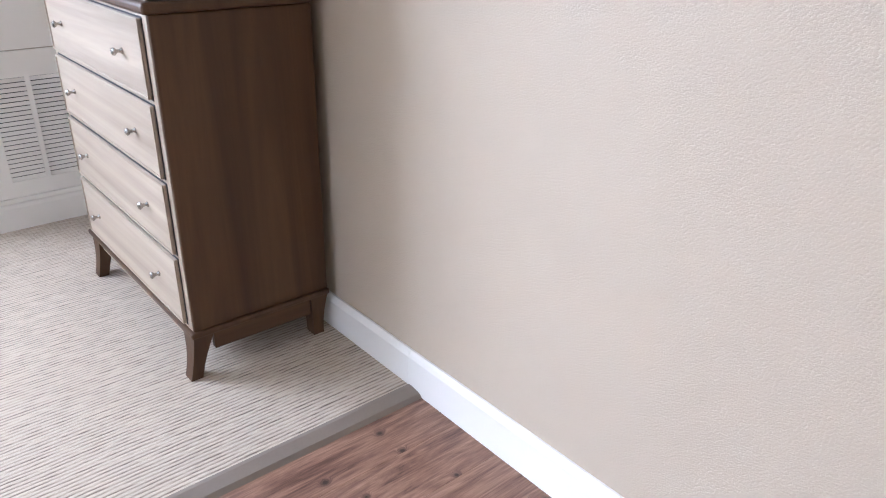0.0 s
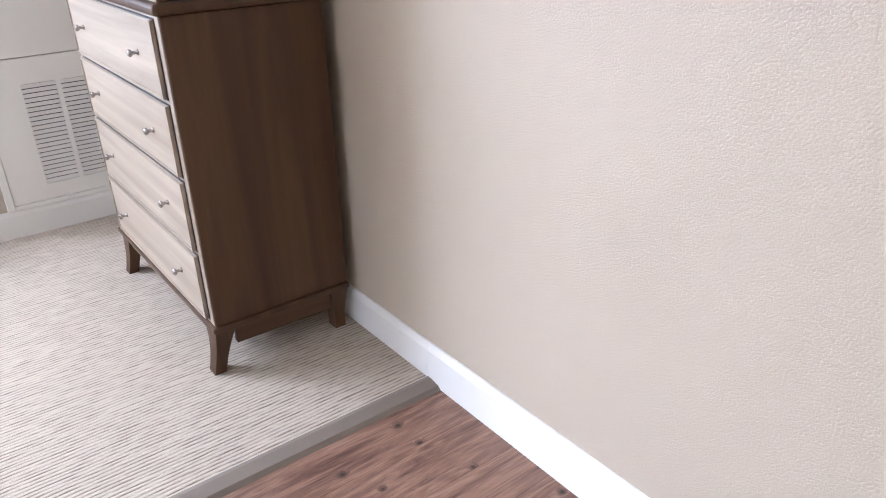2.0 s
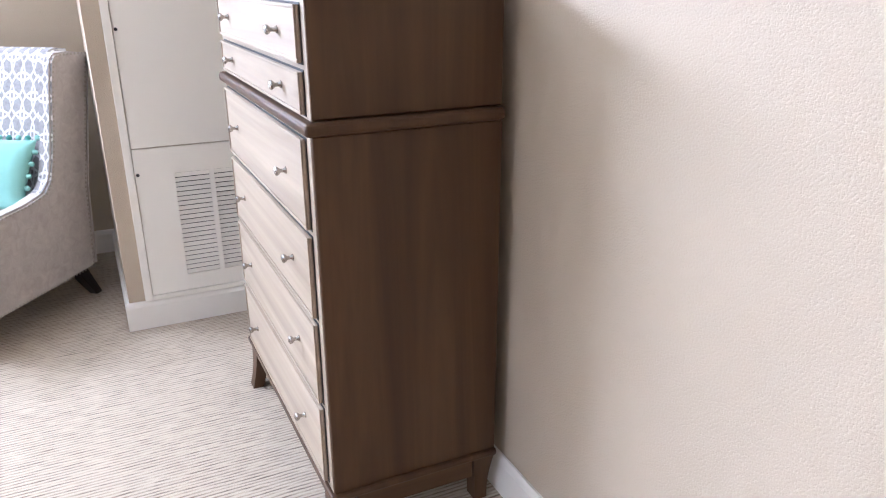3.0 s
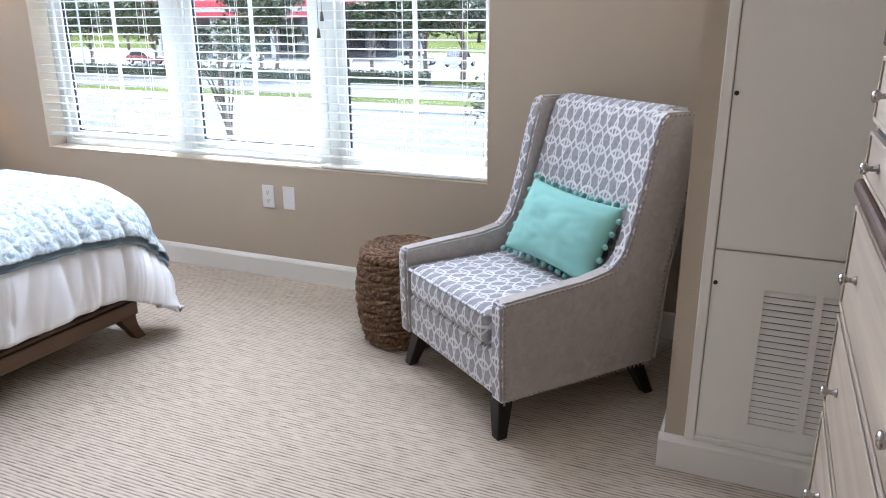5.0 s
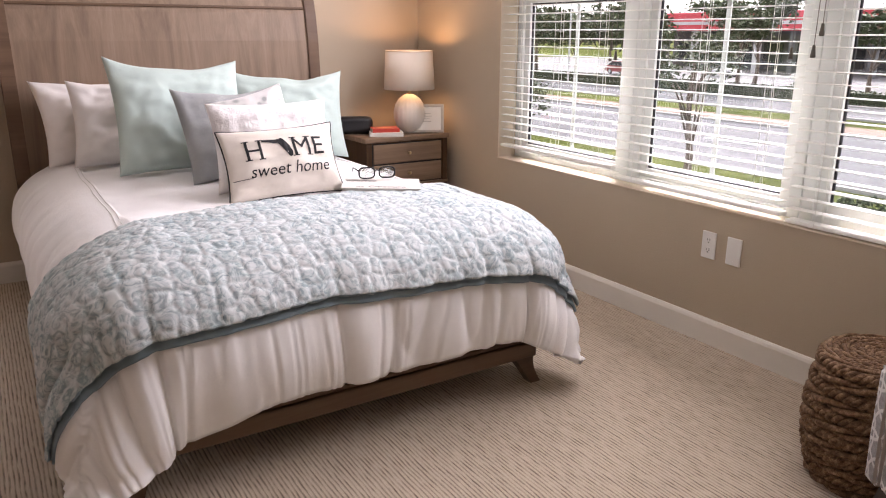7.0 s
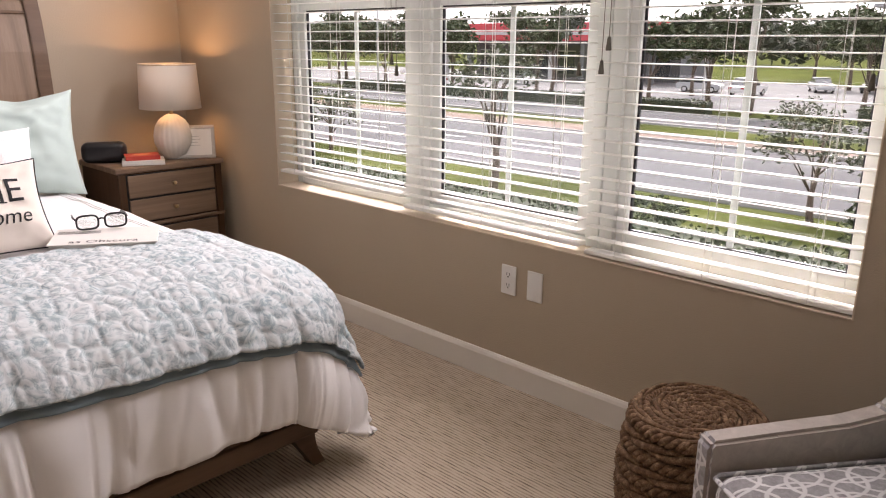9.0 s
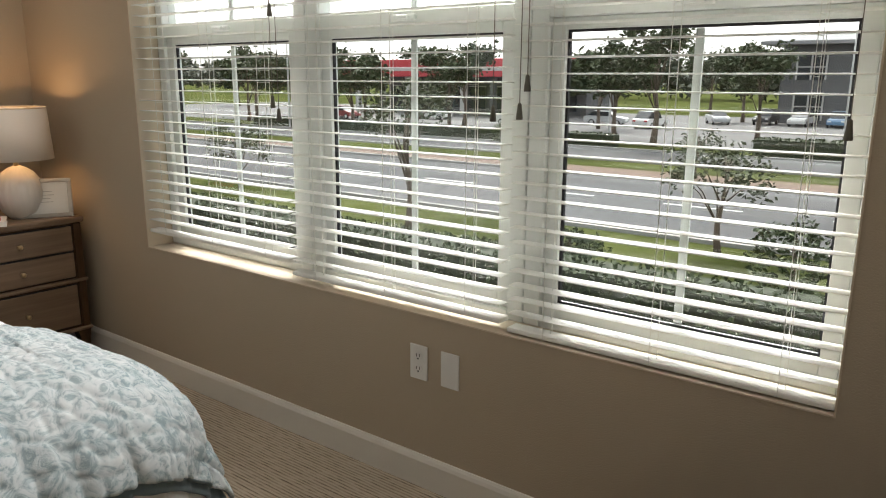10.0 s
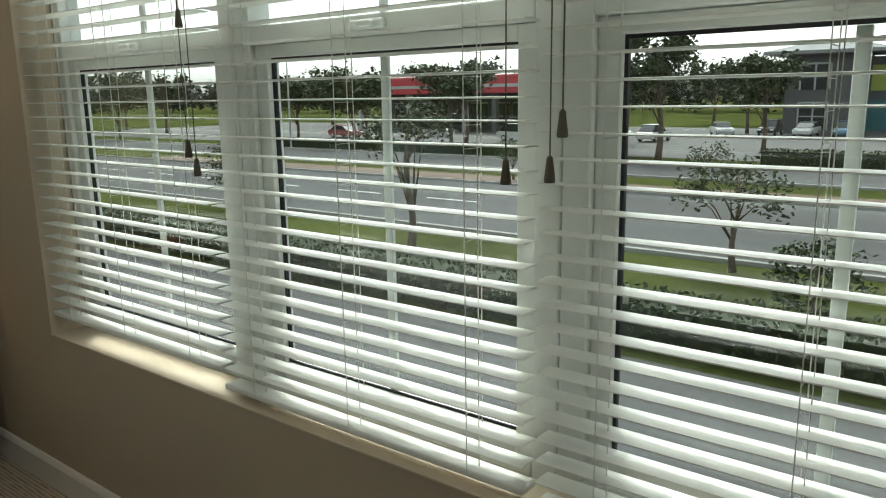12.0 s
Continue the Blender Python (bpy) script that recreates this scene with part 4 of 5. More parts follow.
def armchair(m):
    root = thing("wingback_armchair", "grey and white trellis wingback armchair with nailhead trim", "armchair", m)
    bm = slab(-0.302, 0.302, -0.352, 0.30, 0.150, 0.318, 0.018, 3)
    part("seat_base", bm, M_trellis, root, smooth=False)
    bm = slab(-0.282, 0.282, -0.372, 0.19, 0.319, 0.448, 0.045, 5)
    for v in bm.verts:
        if v.co.z > 0.43:
            v.co.z += 0.022 * max(0, 1 - (v.co.x / 0.30) ** 2) * max(0, 1 - ((v.co.y + 0.09) / 0.30) ** 2)
    cushion = part("seat_cushion", bm, M_trellis, root, "patterned box seat cushion", smooth=True)
    pts = [(-0.27, -0.366, 0.436), (0.27, -0.366, 0.436), (0.277, -0.35, 0.438), (0.277, 0.17, 0.44)]
    part("piping", tube(bmesh.new(), [(-0.277, 0.17, 0.44), (-0.277, -0.35, 0.438)] + pts, 0.006, 6), M_trellis, cushion, smooth=True)
    # back
    prof = [(0.150, 0.40), (0.175, 0.60), (0.212, 0.82), (0.245, 1.01), (0.262, 1.062), (0.300, 1.082), (0.395, 1.068), (0.408, 1.04), (0.375, 0.80), (0.335, 0.50), (0.300, 0.20), (0.26, 0.20), (0.22, 0.40)]
    prof = [(lean_back(y, z), z) for y, z in prof]
    bm = prism(bmesh.new(), prof, -0.298, 0.298, "x", 0.012)
    part("backrest", bm, M_trellis_back, root, "patterned reclined backrest")
    prof = [(0.303, 0.165), (0.338, 0.50), (0.378, 0.80), (0.411, 1.045), (0.428, 1.05), (0.396, 0.80), (0.356, 0.50), (0.322, 0.150)]
    part("outer_back", prism(bmesh.new(), [(lean_back(y, z), z) for y, z in prof], -0.362, 0.362, "x", 0.004), M_velvet, root)
    # arms that sweep up into wings
    side = [(-0.360, 0.148), (-0.366, 0.30), (-0.368, 0.492), (-0.358, 0.506), (-0.20, 0.516), (-0.02, 0.526), (0.085, 0.545), (0.120, 0.585), (0.135, 0.66), (0.148, 0.80), (0.160, 0.93), (0.178, 1.045), (0.200, 1.068), (0.30, 1.068), (0.412, 1.052), (0.379, 0.80), (0.339, 0.50), (0.304, 0.148)]
    side = [(lean_back(y, z) + (0.012 * min(1, (z - 0.56) / 0.2) if 6 < i < 13 else 0), z) for i, (y, z) in enumerate(side)]
    nails = bmesh.new()
    for s in (-1, 1):
        lo, hi = (0.303, 0.364) if s > 0 else (-0.364, -0.303)
        bm = prism(bmesh.new(), side, lo, hi, "x", 0.010)
        bm.normal_update()
        for f in bm.faces:
            n = f.normal
            f.material_index = 1 if (n.y < -0.55 and abs(n.x) < 0.6) else 0
        part("arm", bm, [M_velvet, M_trellis_back], root, "greige velvet arm and wing")
        x = s * 0.3645
        run = [Vector((x, y * 1.0 + (0.012 if i < 13 else -0.012), z - (0.010 if 2 < i < 14 else 0))) for i, (y, z) in enumerate(side)] + [Vector((x, -0.348, 0.158))]
        for a, b in zip(run, run[1:]):
            n = max(1, int((b - a).length / 0.019))
            for q in range(n):
                p = a.lerp(b, q / n)
                bmesh.ops.create_uvsphere(nails, u_segments=6, v_segments=4, radius=0.0055, matrix=Matrix.Translation(p) @ Matrix.Diagonal((0.5, 1, 1, 1)))
    tagged(part("nailhead_trim", nails, M_nail, root, "row of small metal nailheads"), kind="stuff")
    for sx in (-1, 1):
        for sy, ty, fy in ((-1, -0.305, -0.338), (1, 0.262, 0.325)):
            bm = bmesh.new()
            top = [bm.verts.new((sx * 0.285 + a * 0.032, ty + b * 0.032, 0.155)) for a, b in ((-1, -1), (1, -1), (1, 1), (-1, 1))]
            bot = [bm.verts.new((sx * 0.325 + a * 0.019, fy + b * 0.019, 0.0)) for a, b in ((-1, -1), (1, -1), (1, 1), (-1, 1))]
            for q in range(4):
                bm.faces.new((top[q], bot[q], bot[(q + 1) % 4], top[(q + 1) % 4]))
            bm.faces.new(top), bm.faces.new(list(reversed(bot)))
            bmesh.ops.recalc_face_normals(bm, faces=bm.faces)
            bmesh.ops.bevel(bm, geom=bm.edges[:], offset=0.003, segments=1, affect="EDGES")
            part("leg", bm, M_espresso, root, "espresso tapered leg")
    return root


CH = pose(-1.363, -0.587, 0, 0, 0, -37.2) @ Matrix.Diagonal((0.965, 0.965, 0.945, 1))
armchair(CH)

# mint cushion with pompoms in the chair
W2, H2, T2 = 0.49, 0.30, 0.13
mint = pillow("pompom_cushion", "mint lumbar cushion with pompom edge on the armchair", W2, H2, T2, CH @ pose(0.045, 0.035, 0.478, 0, 0, 4) @ pose(0, 0, 0, -27, 0, 0) @ pose(0, 0, 0, 0, 3, 0), M_mint, 9.4)
for v, n in ((-1, 13), (1, 13)):
    for q in range(n):
        p = pillow_point(2 * q / (n - 1) - 1, v, W2, H2, T2, 1, 9.4) + Vector((0, 0, v * 0.010))
        bm = bmesh.new()
        bmesh.ops.create_icosphere(bm, subdivisions=2, radius=0.0115, matrix=Matrix.Translation(p))
        for w in bm.verts:
            w.co += (w.co - p).normalized() * 0.0025 * noise.noise(w.co * 220)
        part("pompom", bm, M_mint_dark if q % 2 else M_mint, mint, smooth=True)
for u in (-1, 1):
    for q in range(1, 6):
        p = pillow_point(u, q / 3 - 1, W2, H2, T2, 1, 9.4) + Vector((u * 0.010, 0, 0))
        bm = bmesh.new()
        bmesh.ops.create_icosphere(bm, subdivisions=2, radius=0.0115, matrix=Matrix.Translation(p))
        part("pompom", bm, M_mint, mint, smooth=True)


# ---------- woven stool ----------
def rope_material():
    k = Mat("seagrass_rope", 0.8, spec=0.25)
    n = k.noise(1.0, k.scaled(60, 60, 60), 4, 0.65)
    f = k.noise(300, detail=3)
    k.colour(k.ramp(k.math("ADD", k.math("MULTIPLY", n, 0.75), k.math("MULTIPLY", f, 0.25)), [(0.3, (0.05, 0.026, 0.013)), (0.5, (0.15, 0.085, 0.045)), (0.70, (0.38, 0.255, 0.15))]))
    k.bump(f, 0.5, 0.0015)
    return k.m


M_rope = rope_material()


def braid(radius, z, thick, lay, name, parent, seed, flat=False):
    """A ring of three twisted strands."""
    rng = random.Random(seed)
    n = max(40, int(2 * math.pi * radius / 0.0075))
    turns = max(4, round(2 * math.pi * radius / lay))
    bm = bmesh.new()
    shift = rng.random() * 6
    for s in range(3):
        pts = []
        for q in range(n):
            a = 2 * math.pi * q / n
            w = a * turns + s * 2 * math.pi / 3 + shift
            d = thick * 0.52
            r = radius + d * math.cos(w) * (1.0 if not flat else 1.05) + 0.0018 * noise.noise((a * 5, s, seed))
            pts.append((r * math.cos(a), r * math.sin(a), z + d * math.sin(w) + 0.0025 * noise.noise((a * 3, s + 4, seed))))
        tube(bm, pts, thick * 0.50, 6, True)
    return part(name, bm, M_rope, parent, smooth=True)


def stool(m):
    root = thing("woven_stool", "brown woven seagrass drum stool beside the armchair", "stool", m)
    rows, h = 12, 0.425
    for i in range(rows):
        t = (i + 0.5) / rows
        r = 0.162 + 0.036 * math.sin(math.pi * min(1, t * 0.92 + 0.04)) + 0.008 * t
        braid(r - 0.012, t * (h - 0.012), 0.0212, 0.066 if i % 2 else -0.066, "braid_ring", root, i)
    r, i = 0.160, 40
    while r > 0.012:
        braid(r, h - 0.012, 0.0135, 0.040 if i % 2 else -0.040, "top_ring", root, i, True)
        r -= 0.0235
        i += 1
    part("inner_drum", lathe(bmesh.new(), [(0.130, 0.004), (0.155, 0.15), (0.158, 0.25), (0.148, 0.395), (0.02, 0.402)], 32), M_rope, root)
    return root


stool(pose(-1.957, -0.425, 0) @ Matrix.Scale(0.955, 4))


# ---------- nightstand ----------
def nightstand():
    root = thing("nightstand", "brown wooden nightstand with brass-knobbed drawers beside the bed", "nightstand")
    x0, x1, y0, y1 = -5.380, -4.935, -0.630, -0.062
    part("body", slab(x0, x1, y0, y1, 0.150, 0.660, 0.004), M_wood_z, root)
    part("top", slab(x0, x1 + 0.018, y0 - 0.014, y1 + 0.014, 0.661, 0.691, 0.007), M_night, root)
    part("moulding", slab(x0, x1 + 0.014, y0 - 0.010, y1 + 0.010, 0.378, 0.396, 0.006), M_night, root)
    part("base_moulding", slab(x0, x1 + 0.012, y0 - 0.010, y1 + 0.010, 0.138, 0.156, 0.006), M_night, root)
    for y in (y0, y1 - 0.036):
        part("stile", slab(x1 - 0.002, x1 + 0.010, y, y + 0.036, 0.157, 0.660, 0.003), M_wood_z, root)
    for a, b in ((0.532, 0.648), (0.406, 0.522), (0.170, 0.366)):
        # a black plate paints the shadow round this drawer too
        part("drawer_gap_shadow", slab(x1 - 0.001, x1 + 0.002, y0 + 0.040, y1 - 0.040, a - 0.005, b + 0.005), M_slot, root)
        d = part("drawer", slab(x1 + 0.0021, x1 + 0.012, y0 + 0.046, y1 - 0.046, a, b, 0.004), M_night, root)
        for ky in (-0.346,):
            bm = lathe(bmesh.new(), [(0.007, 0.0), (0.0045, 0.004), (0.0045, 0.012), (0.010, 0.016), (0.0115, 0.020), (0.008, 0.025)], 14, pose(x1 + 0.012, ky, (a + b) / 2, 0, 90, 0))
            part("knob", bm, M_brass, d, "aged brass knob", smooth=True)
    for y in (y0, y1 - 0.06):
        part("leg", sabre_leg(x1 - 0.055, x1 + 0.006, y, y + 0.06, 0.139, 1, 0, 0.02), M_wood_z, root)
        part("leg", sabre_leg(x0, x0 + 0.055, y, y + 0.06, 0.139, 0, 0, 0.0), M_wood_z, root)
    return root


nightstand()

# ---------- table lamp ----------
k = Mat("linen_shade", 0.9, spec=0.1)
k.colour(k.mix(k.noise(500, k.scaled(1, 1, 0.3), 2), (0.70, 0.64, 0.55), (0.80, 0.75, 0.66)))
k.put("Transmission Weight", 0.0)
tr = k.nt.nodes.new("ShaderNodeBsdfTranslucent")
tr.inputs["Color"].default_value = (0.85, 0.66, 0.45, 1)
mx = k.nt.nodes.new("ShaderNodeMixShader")
mx.inputs["Fac"].default_value = 0.10
out = next(n for n in k.nt.nodes if n.type == "OUTPUT_MATERIAL")
k.nt.links.new(k.b.outputs[0], mx.inputs[1])
k.nt.links.new(tr.outputs[0], mx.inputs[2])
k.nt.links.new(mx.outputs[0], out.inputs["Surface"])
M_shade = k.m
M_ceramic = plain("matte_white_ceramic", (0.70, 0.66, 0.60), 0.5, vary=0.05, scale=20)

LX, LY, LZ = -5.075, -0.25, 0.691
lamp = thing("table_lamp", "lit table lamp with white ribbed base and linen drum shade", "lamp", pose(LX, LY, LZ))
part("base", lathe(bmesh.new(), [(0.045, 0.0), (0.052, 0.006), (0.078, 0.035), (0.096, 0.085), (0.098, 0.125), (0.088, 0.172), (0.066, 0.208), (0.036, 0.230), (0.018, 0.238)], 96, wave=lambda a: 0.028 * abs(math.sin(a * 11))), M_ceramic, lamp, "white ribbed gourd-shaped ceramic base", smooth=True)
part("neck", lathe(bmesh.new(), [(0.010, 0.236), (0.010, 0.262), (0.016, 0.264), (0.016, 0.32), (0.012, 0.322)], 16), M_brass, lamp, smooth=True)
bm = bmesh.new()
n = 48
rings = []
for r, z in ((0.158, 0.268), (0.146, 0.500)):
    rings.append([bm.verts.new((r * math.cos(2 * math.pi * q / n), r * math.sin(2 * math.pi * q / n), z)) for q in range(n)])
for q in range(n):
    bm.faces.new((rings[0][q], rings[0][(q + 1) % n], rings[1][(q + 1) % n], rings[1][q]))
shade = part("shade", bm, M_shade, lamp, "cream linen drum shade", smooth=True)
s = shade.modifiers.new("thickness", "SOLIDIFY")
s.thickness = 0.002
bm = bmesh.new()
tube(bm, [(0.145 * math.cos(2 * math.pi * q / 40), 0.145 * math.sin(2 * math.pi * q / 40), 0.495) for q in range(40)], 0.0025, 6, True)
for q in range(3):
    a = 2 * math.pi * q / 3
    tube(bm, [(0.012 * math.cos(a), 0.012 * math.sin(a), 0.478), (0.145 * math.cos(a), 0.145 * math.sin(a), 0.495)], 0.0018, 5)
part("shade_fitter", bm, M_brass, lamp)
k = Mat("lit_bulb", 0.5)
k.put("Emission Color", (1.0, 0.62, 0.30, 1)).put("Emission Strength", 6.0)
part("bulb", lathe(bmesh.new(), [(0.012, 0.322), (0.020, 0.345), (0.029, 0.375), (0.026, 0.398), (0.010, 0.412)], 16), k.m, lamp, smooth=True)
bulb = new("bulb_light", bpy.data.lights.new("bulb_light", "POINT"))
bulb.data.energy, bulb.data.color, bulb.data.shadow_soft_size = LAMP_W, (1.0, 0.56, 0.25), 0.02
bulb.location = (LX, LY, LZ + 0.445)

# ---------- things on the nightstand ----------
sp = thing("portable_speaker", "black rounded portable speaker on the nightstand", "speaker", pose(-5.17, -0.585, 0.6915, 0, 0, 62))
part("body", slab(-0.11, 0.11, -0.046, 0.046, 0.0, 0.108, 0.036, 5), M_black, sp, smooth=True)
part("badge", slab(-0.028, 0.028, -0.0435, -0.0415, 0.052, 0.064, 0.001), M_gasket, sp)
M_red = plain("red_cover", (0.50, 0.055, 0.035), 0.4)
M_orange = plain("orange_print", (0.75, 0.28, 0.12), 0.4)
b1 = thing("book", "pale grey hardback book lying on the nightstand", "book", pose(-5.01, -0.455, 0.6915, 0, 0, 66), "stacked books")
part("pages", slab(-0.098, 0.098, -0.066, 0.066, 0.003, 0.021), M_paper, b1)
for z in (0.0, 0.0212):
    part("cover", slab(-0.102, 0.102, -0.070, 0.070, z, z + 0.0028, 0.001), M_cover, b1)
part("spine", slab(-0.102, 0.102, -0.0735, -0.0702, 0.0, 0.024, 0.001), M_cover, b1)
b2 = thing("book", "red paperback book on top of a grey one", "book", pose(-5.015, -0.460, 0.716, 0, 0, 72), "stacked books")
part("pages", slab(-0.080, 0.080, -0.055, 0.055, 0.002, 0.020), M_paper, b2)
for z in (0.0, 0.0202):
    part("cover", slab(-0.083, 0.083, -0.058, 0.058, z, z + 0.002, 0.0008), M_red, b2)
part("spine", slab(-0.083, 0.083, -0.0605, -0.0582, 0.0, 0.022, 0.0008), M_red, b2)
part("title_patch", lathe(bmesh.new(), [(0.028, 0.0), (0.028, 0.0005)], 24, Matrix.Translation((0.0, 0, 0.0223)) @ Matrix.Diagonal((1.6, 1, 1, 1))), M_orange, b2)

M_silver = plain("weathered_silver_wood", (0.46, 0.44, 0.40), 0.5, vary=0.12, scale=60)
M_card = plain("card", (0.74, 0.73, 0.69), 0.6, vary=0.02)


def picture_frame(m, w, h, rim, name, label, material, print_lines=True):
    """A standing frame that faces -y and leans back."""
    root = thing(name, label, "picture frame", m)
    lean = pose(0, 0, 0, -12, 0, 0)
    for x0, x1, z0, z1 in ((-w / 2, w / 2, 0, rim), (-w / 2, w / 2, h - rim, h), (-w / 2, -w / 2 + rim, rim, h - rim), (w / 2 - rim, w / 2, rim, h - rim)):
        part("frame_bar", slab(x0, x1, -0.008, 0.008, z0, z1, 0.003, m=lean), material, root)
    part("card", slab(-w / 2 + rim, w / 2 - rim, -0.002, 0.004, rim, h - rim, m=lean), M_card, root)
    part("easel", slab(-0.02, 0.02, h * 0.42, h * 0.42 + 0.004, 0.002, h * 0.72, m=pose(0, 0, 0, 12, 0, 0)), M_slot, root)
    if print_lines:
        bm = bmesh.new()
        for i, f in enumerate((0.5, 0.62, 0.42, 0.55)):
            z = h * (0.66 - 0.09 * i)
            box(bm, -w * 0.5 * f * 0.6, w * 0.5 * f * 0.6, -0.0028, -0.0021, z, z + 0.0022, m=lean)
        part("print", bm, plain("grey_ink", (0.35, 0.34, 0.32), 0.7), root)
    return root


picture_frame(pose(-4.985, -0.19, 0.6925, 0, 0, 60), 0.235, 0.178, 0.018, "photo_frame", "silver-grey frame holding a printed card on the nightstand", M_silver)

# ---------- things on the dresser ----------
ZD = 1.281
k = Mat("clear_glass", 0.02)
k.colour((0.96, 0.98, 0.97)).put("Transmission Weight", 1.0).put("IOR", 1.5)
dish = thing("glass_dish", "small clear glass dish on the dresser top", "dish", pose(-0.40, -2.26, ZD))
part("bowl", lathe(bmesh.new(), [(0.028, 0.0), (0.046, 0.006), (0.055, 0.022), (0.058, 0.045), (0.054, 0.045), (0.050, 0.024), (0.040, 0.011), (0.004, 0.008)], 36), k.m, dish, smooth=True)
part("rim", tube(bmesh.new(), [(0.057 * math.cos(2 * math.pi * q / 36), 0.057 * math.sin(2 * math.pi * q / 36), 0.046) for q in range(36)], 0.003, 6, True), M_nickel, dish, smooth=True)
bx = thing("white_box", "small white printed box on the dresser", "box", pose(-0.335, -2.14, ZD + 0.0005, 0, 0, -20))
part("carton", slab(-0.06, 0.06, -0.035, 0.035, 0.0, 0.11, 0.002), M_card, bx)
bm = bmesh.new()
for i in range(4):
    box(bm, 0.03, 0.05, -0.0362, -0.0352, 0.012 + i * 0.009, 0.017 + i * 0.009)
part("print", bm, M_ink, bx)
for x, y, yaw in ((-0.265, -2.21, -30), (-0.15, -2.18, -38)):
    picture_frame(pose(x, y, ZD + 0.004, 0, 0, yaw), 0.13, 0.18, 0.012, "easel_frame", "black easel-backed picture frame on the dresser", M_black, False)

# ---------- outdoors: ground, roads ----------
G = -3.4
k = Mat("lawn", 1.0, spec=0.0)
k.colour(k.ramp(k.math("ADD", k.math("MULTIPLY", k.noise(0.12, detail=4), 0.6), k.math("MULTIPLY", k.noise(9, detail=5), 0.4)), [(0.35, (0.030, 0.037, 0.014)), (0.52, (0.058, 0.068, 0.021)), (0.68, (0.10, 0.112, 0.034))]))
k.bump(k.noise(60, detail=3), 0.6, 0.03)
M_lawn = k.m
k = Mat("asphalt", 0.95, spec=0.05)
k.colour(k.ramp(k.math("ADD", k.math("MULTIPLY", k.noise(0.25, k.scaled(0.3, 1.4, 1), 4), 0.6), k.math("MULTIPLY", k.noise(40, detail=4), 0.4)), [(0.3, (0.062, 0.062, 0.064)), (0.7, (0.105, 0.105, 0.106))]))
k.bump(k.noise(120, detail=2), 0.4, 0.01)
M_asphalt = k.m
M_concrete = plain("pale_concrete", (0.10, 0.098, 0.096), 1.0, vary=0.12, scale=0.6)
M_kerb = plain("kerb_concrete", (0.26, 0.255, 0.24), 0.8, vary=0.12, scale=3)
M_line = plain("road_paint", (0.7, 0.7, 0.66), 0.7, vary=0.1, scale=4)
M_mulch = plain("mulch", (0.10, 0.065, 0.045), 0.95, vary=0.3, scale=6)

setting("ground", slab(-1500, 1500, -1500, 2500, G - 0.5, G), M_lawn, "mown green lawn running out to the horizon", "ground")
setting("road", slab(-400, 400, 20.2, 32.4, G - 0.3, G + 0.006), M_asphalt, "grey asphalt road beyond the lawn", "road")
setting("road", slab(-400, 400, 39.6, 46.6, G - 0.3, G + 0.006), M_asphalt, "grey asphalt service road beyond the median", "road")
setting("pavement", slab(-120, 90, 52.5, 100, G - 0.3, G + 0.010), M_concrete, "pale concrete parking lot", "pavement")
setting("road", slab(-90, 60, 5.4, 11.2, G - 0.3, G + 0.006), M_asphalt, "grey asphalt drive beside the building", "road")
setting("ground_bed", slab(-60, 40, 33.5, 36.0, G - 0.2, G + 0.02), M_mulch, "brown mulch bed along the median", "ground")
for y in (19.9, 32.42, 39.3, 46.62):
    setting("kerb", slab(-400, 400, y, y + 0.18, G - 0.2, G + 0.13, 0.02), M_kerb, "concrete kerb along the road", "kerb")
bm = bmesh.new()
for q in range(60):
    box(bm, -180 + q * 6, -177 + q * 6, 26.2, 26.35, G + 0.007, G + 0.011)
tagged(part("lane_marking", bm, M_line), "dashed white lane marking on the road", "marking", kind="stuff")


# ---------- plants ----------
def leaf_material(name, lo, hi):
    k = Mat(name, 0.75, spec=0.2)
    isl = k.nt.nodes.new("ShaderNodeNewGeometry").outputs["Random Per Island"]
    k.colour(k.ramp(isl, [(0.0, lo), (1.0, hi)]))
    return k.m


M_leaf = leaf_material("tree_leaves", (0.020, 0.031, 0.013), (0.055, 0.075, 0.032))
M_leaf2 = leaf_material("grey_green_leaves", (0.036, 0.047, 0.026), (0.09, 0.105, 0.06))
M_leaf3 = leaf_material("far_leaves", (0.022, 0.03, 0.021), (0.05, 0.062, 0.042))
M_bark = plain("bark", (0.11, 0.085, 0.065), 0.95, vary=0.3, scale=14, bump=0.6)


def leaves(bm, centre, radii, n, size, rng, hollow=0.45):
    for _ in range(n):
        d = Vector((rng.gauss(0, 1), rng.gauss(0, 1), rng.gauss(0, 1))).normalized()
        r = (hollow + (1 - hollow) * rng.random()) * (0.8 + 0.45 * noise.noise(d * 2.1 + Vector(centre)))
        p = Vector(centre) + Vector((d.x * radii[0], d.y * radii[1], d.z * radii[2])) * r
        a = Vector((rng.gauss(0, 1), rng.gauss(0, 1), rng.gauss(0, 0.6))).normalized() * size * rng.uniform(0.6, 1.3)
        b = a.cross(Vector((rng.gauss(0, 1), rng.gauss(0, 1), rng.gauss(0, 1)))).normalized() * size * rng.uniform(0.3, 0.7)
        bm.extend((p - a, p + b * 0.9, p + a, p - b))


def foliage(name, pts, material, parent=None):
    """Loose leaf quads as one mesh."""
    me = bpy.data.meshes.new(name)
    me.from_pydata([tuple(q) for q in pts], [], [(i, i + 1, i + 2, i + 3) for i in range(0, len(pts), 4)])
    me.materials.append(material)
    ob = new(name, me)
    if parent is not None:
        ob.parent = parent
    return ob


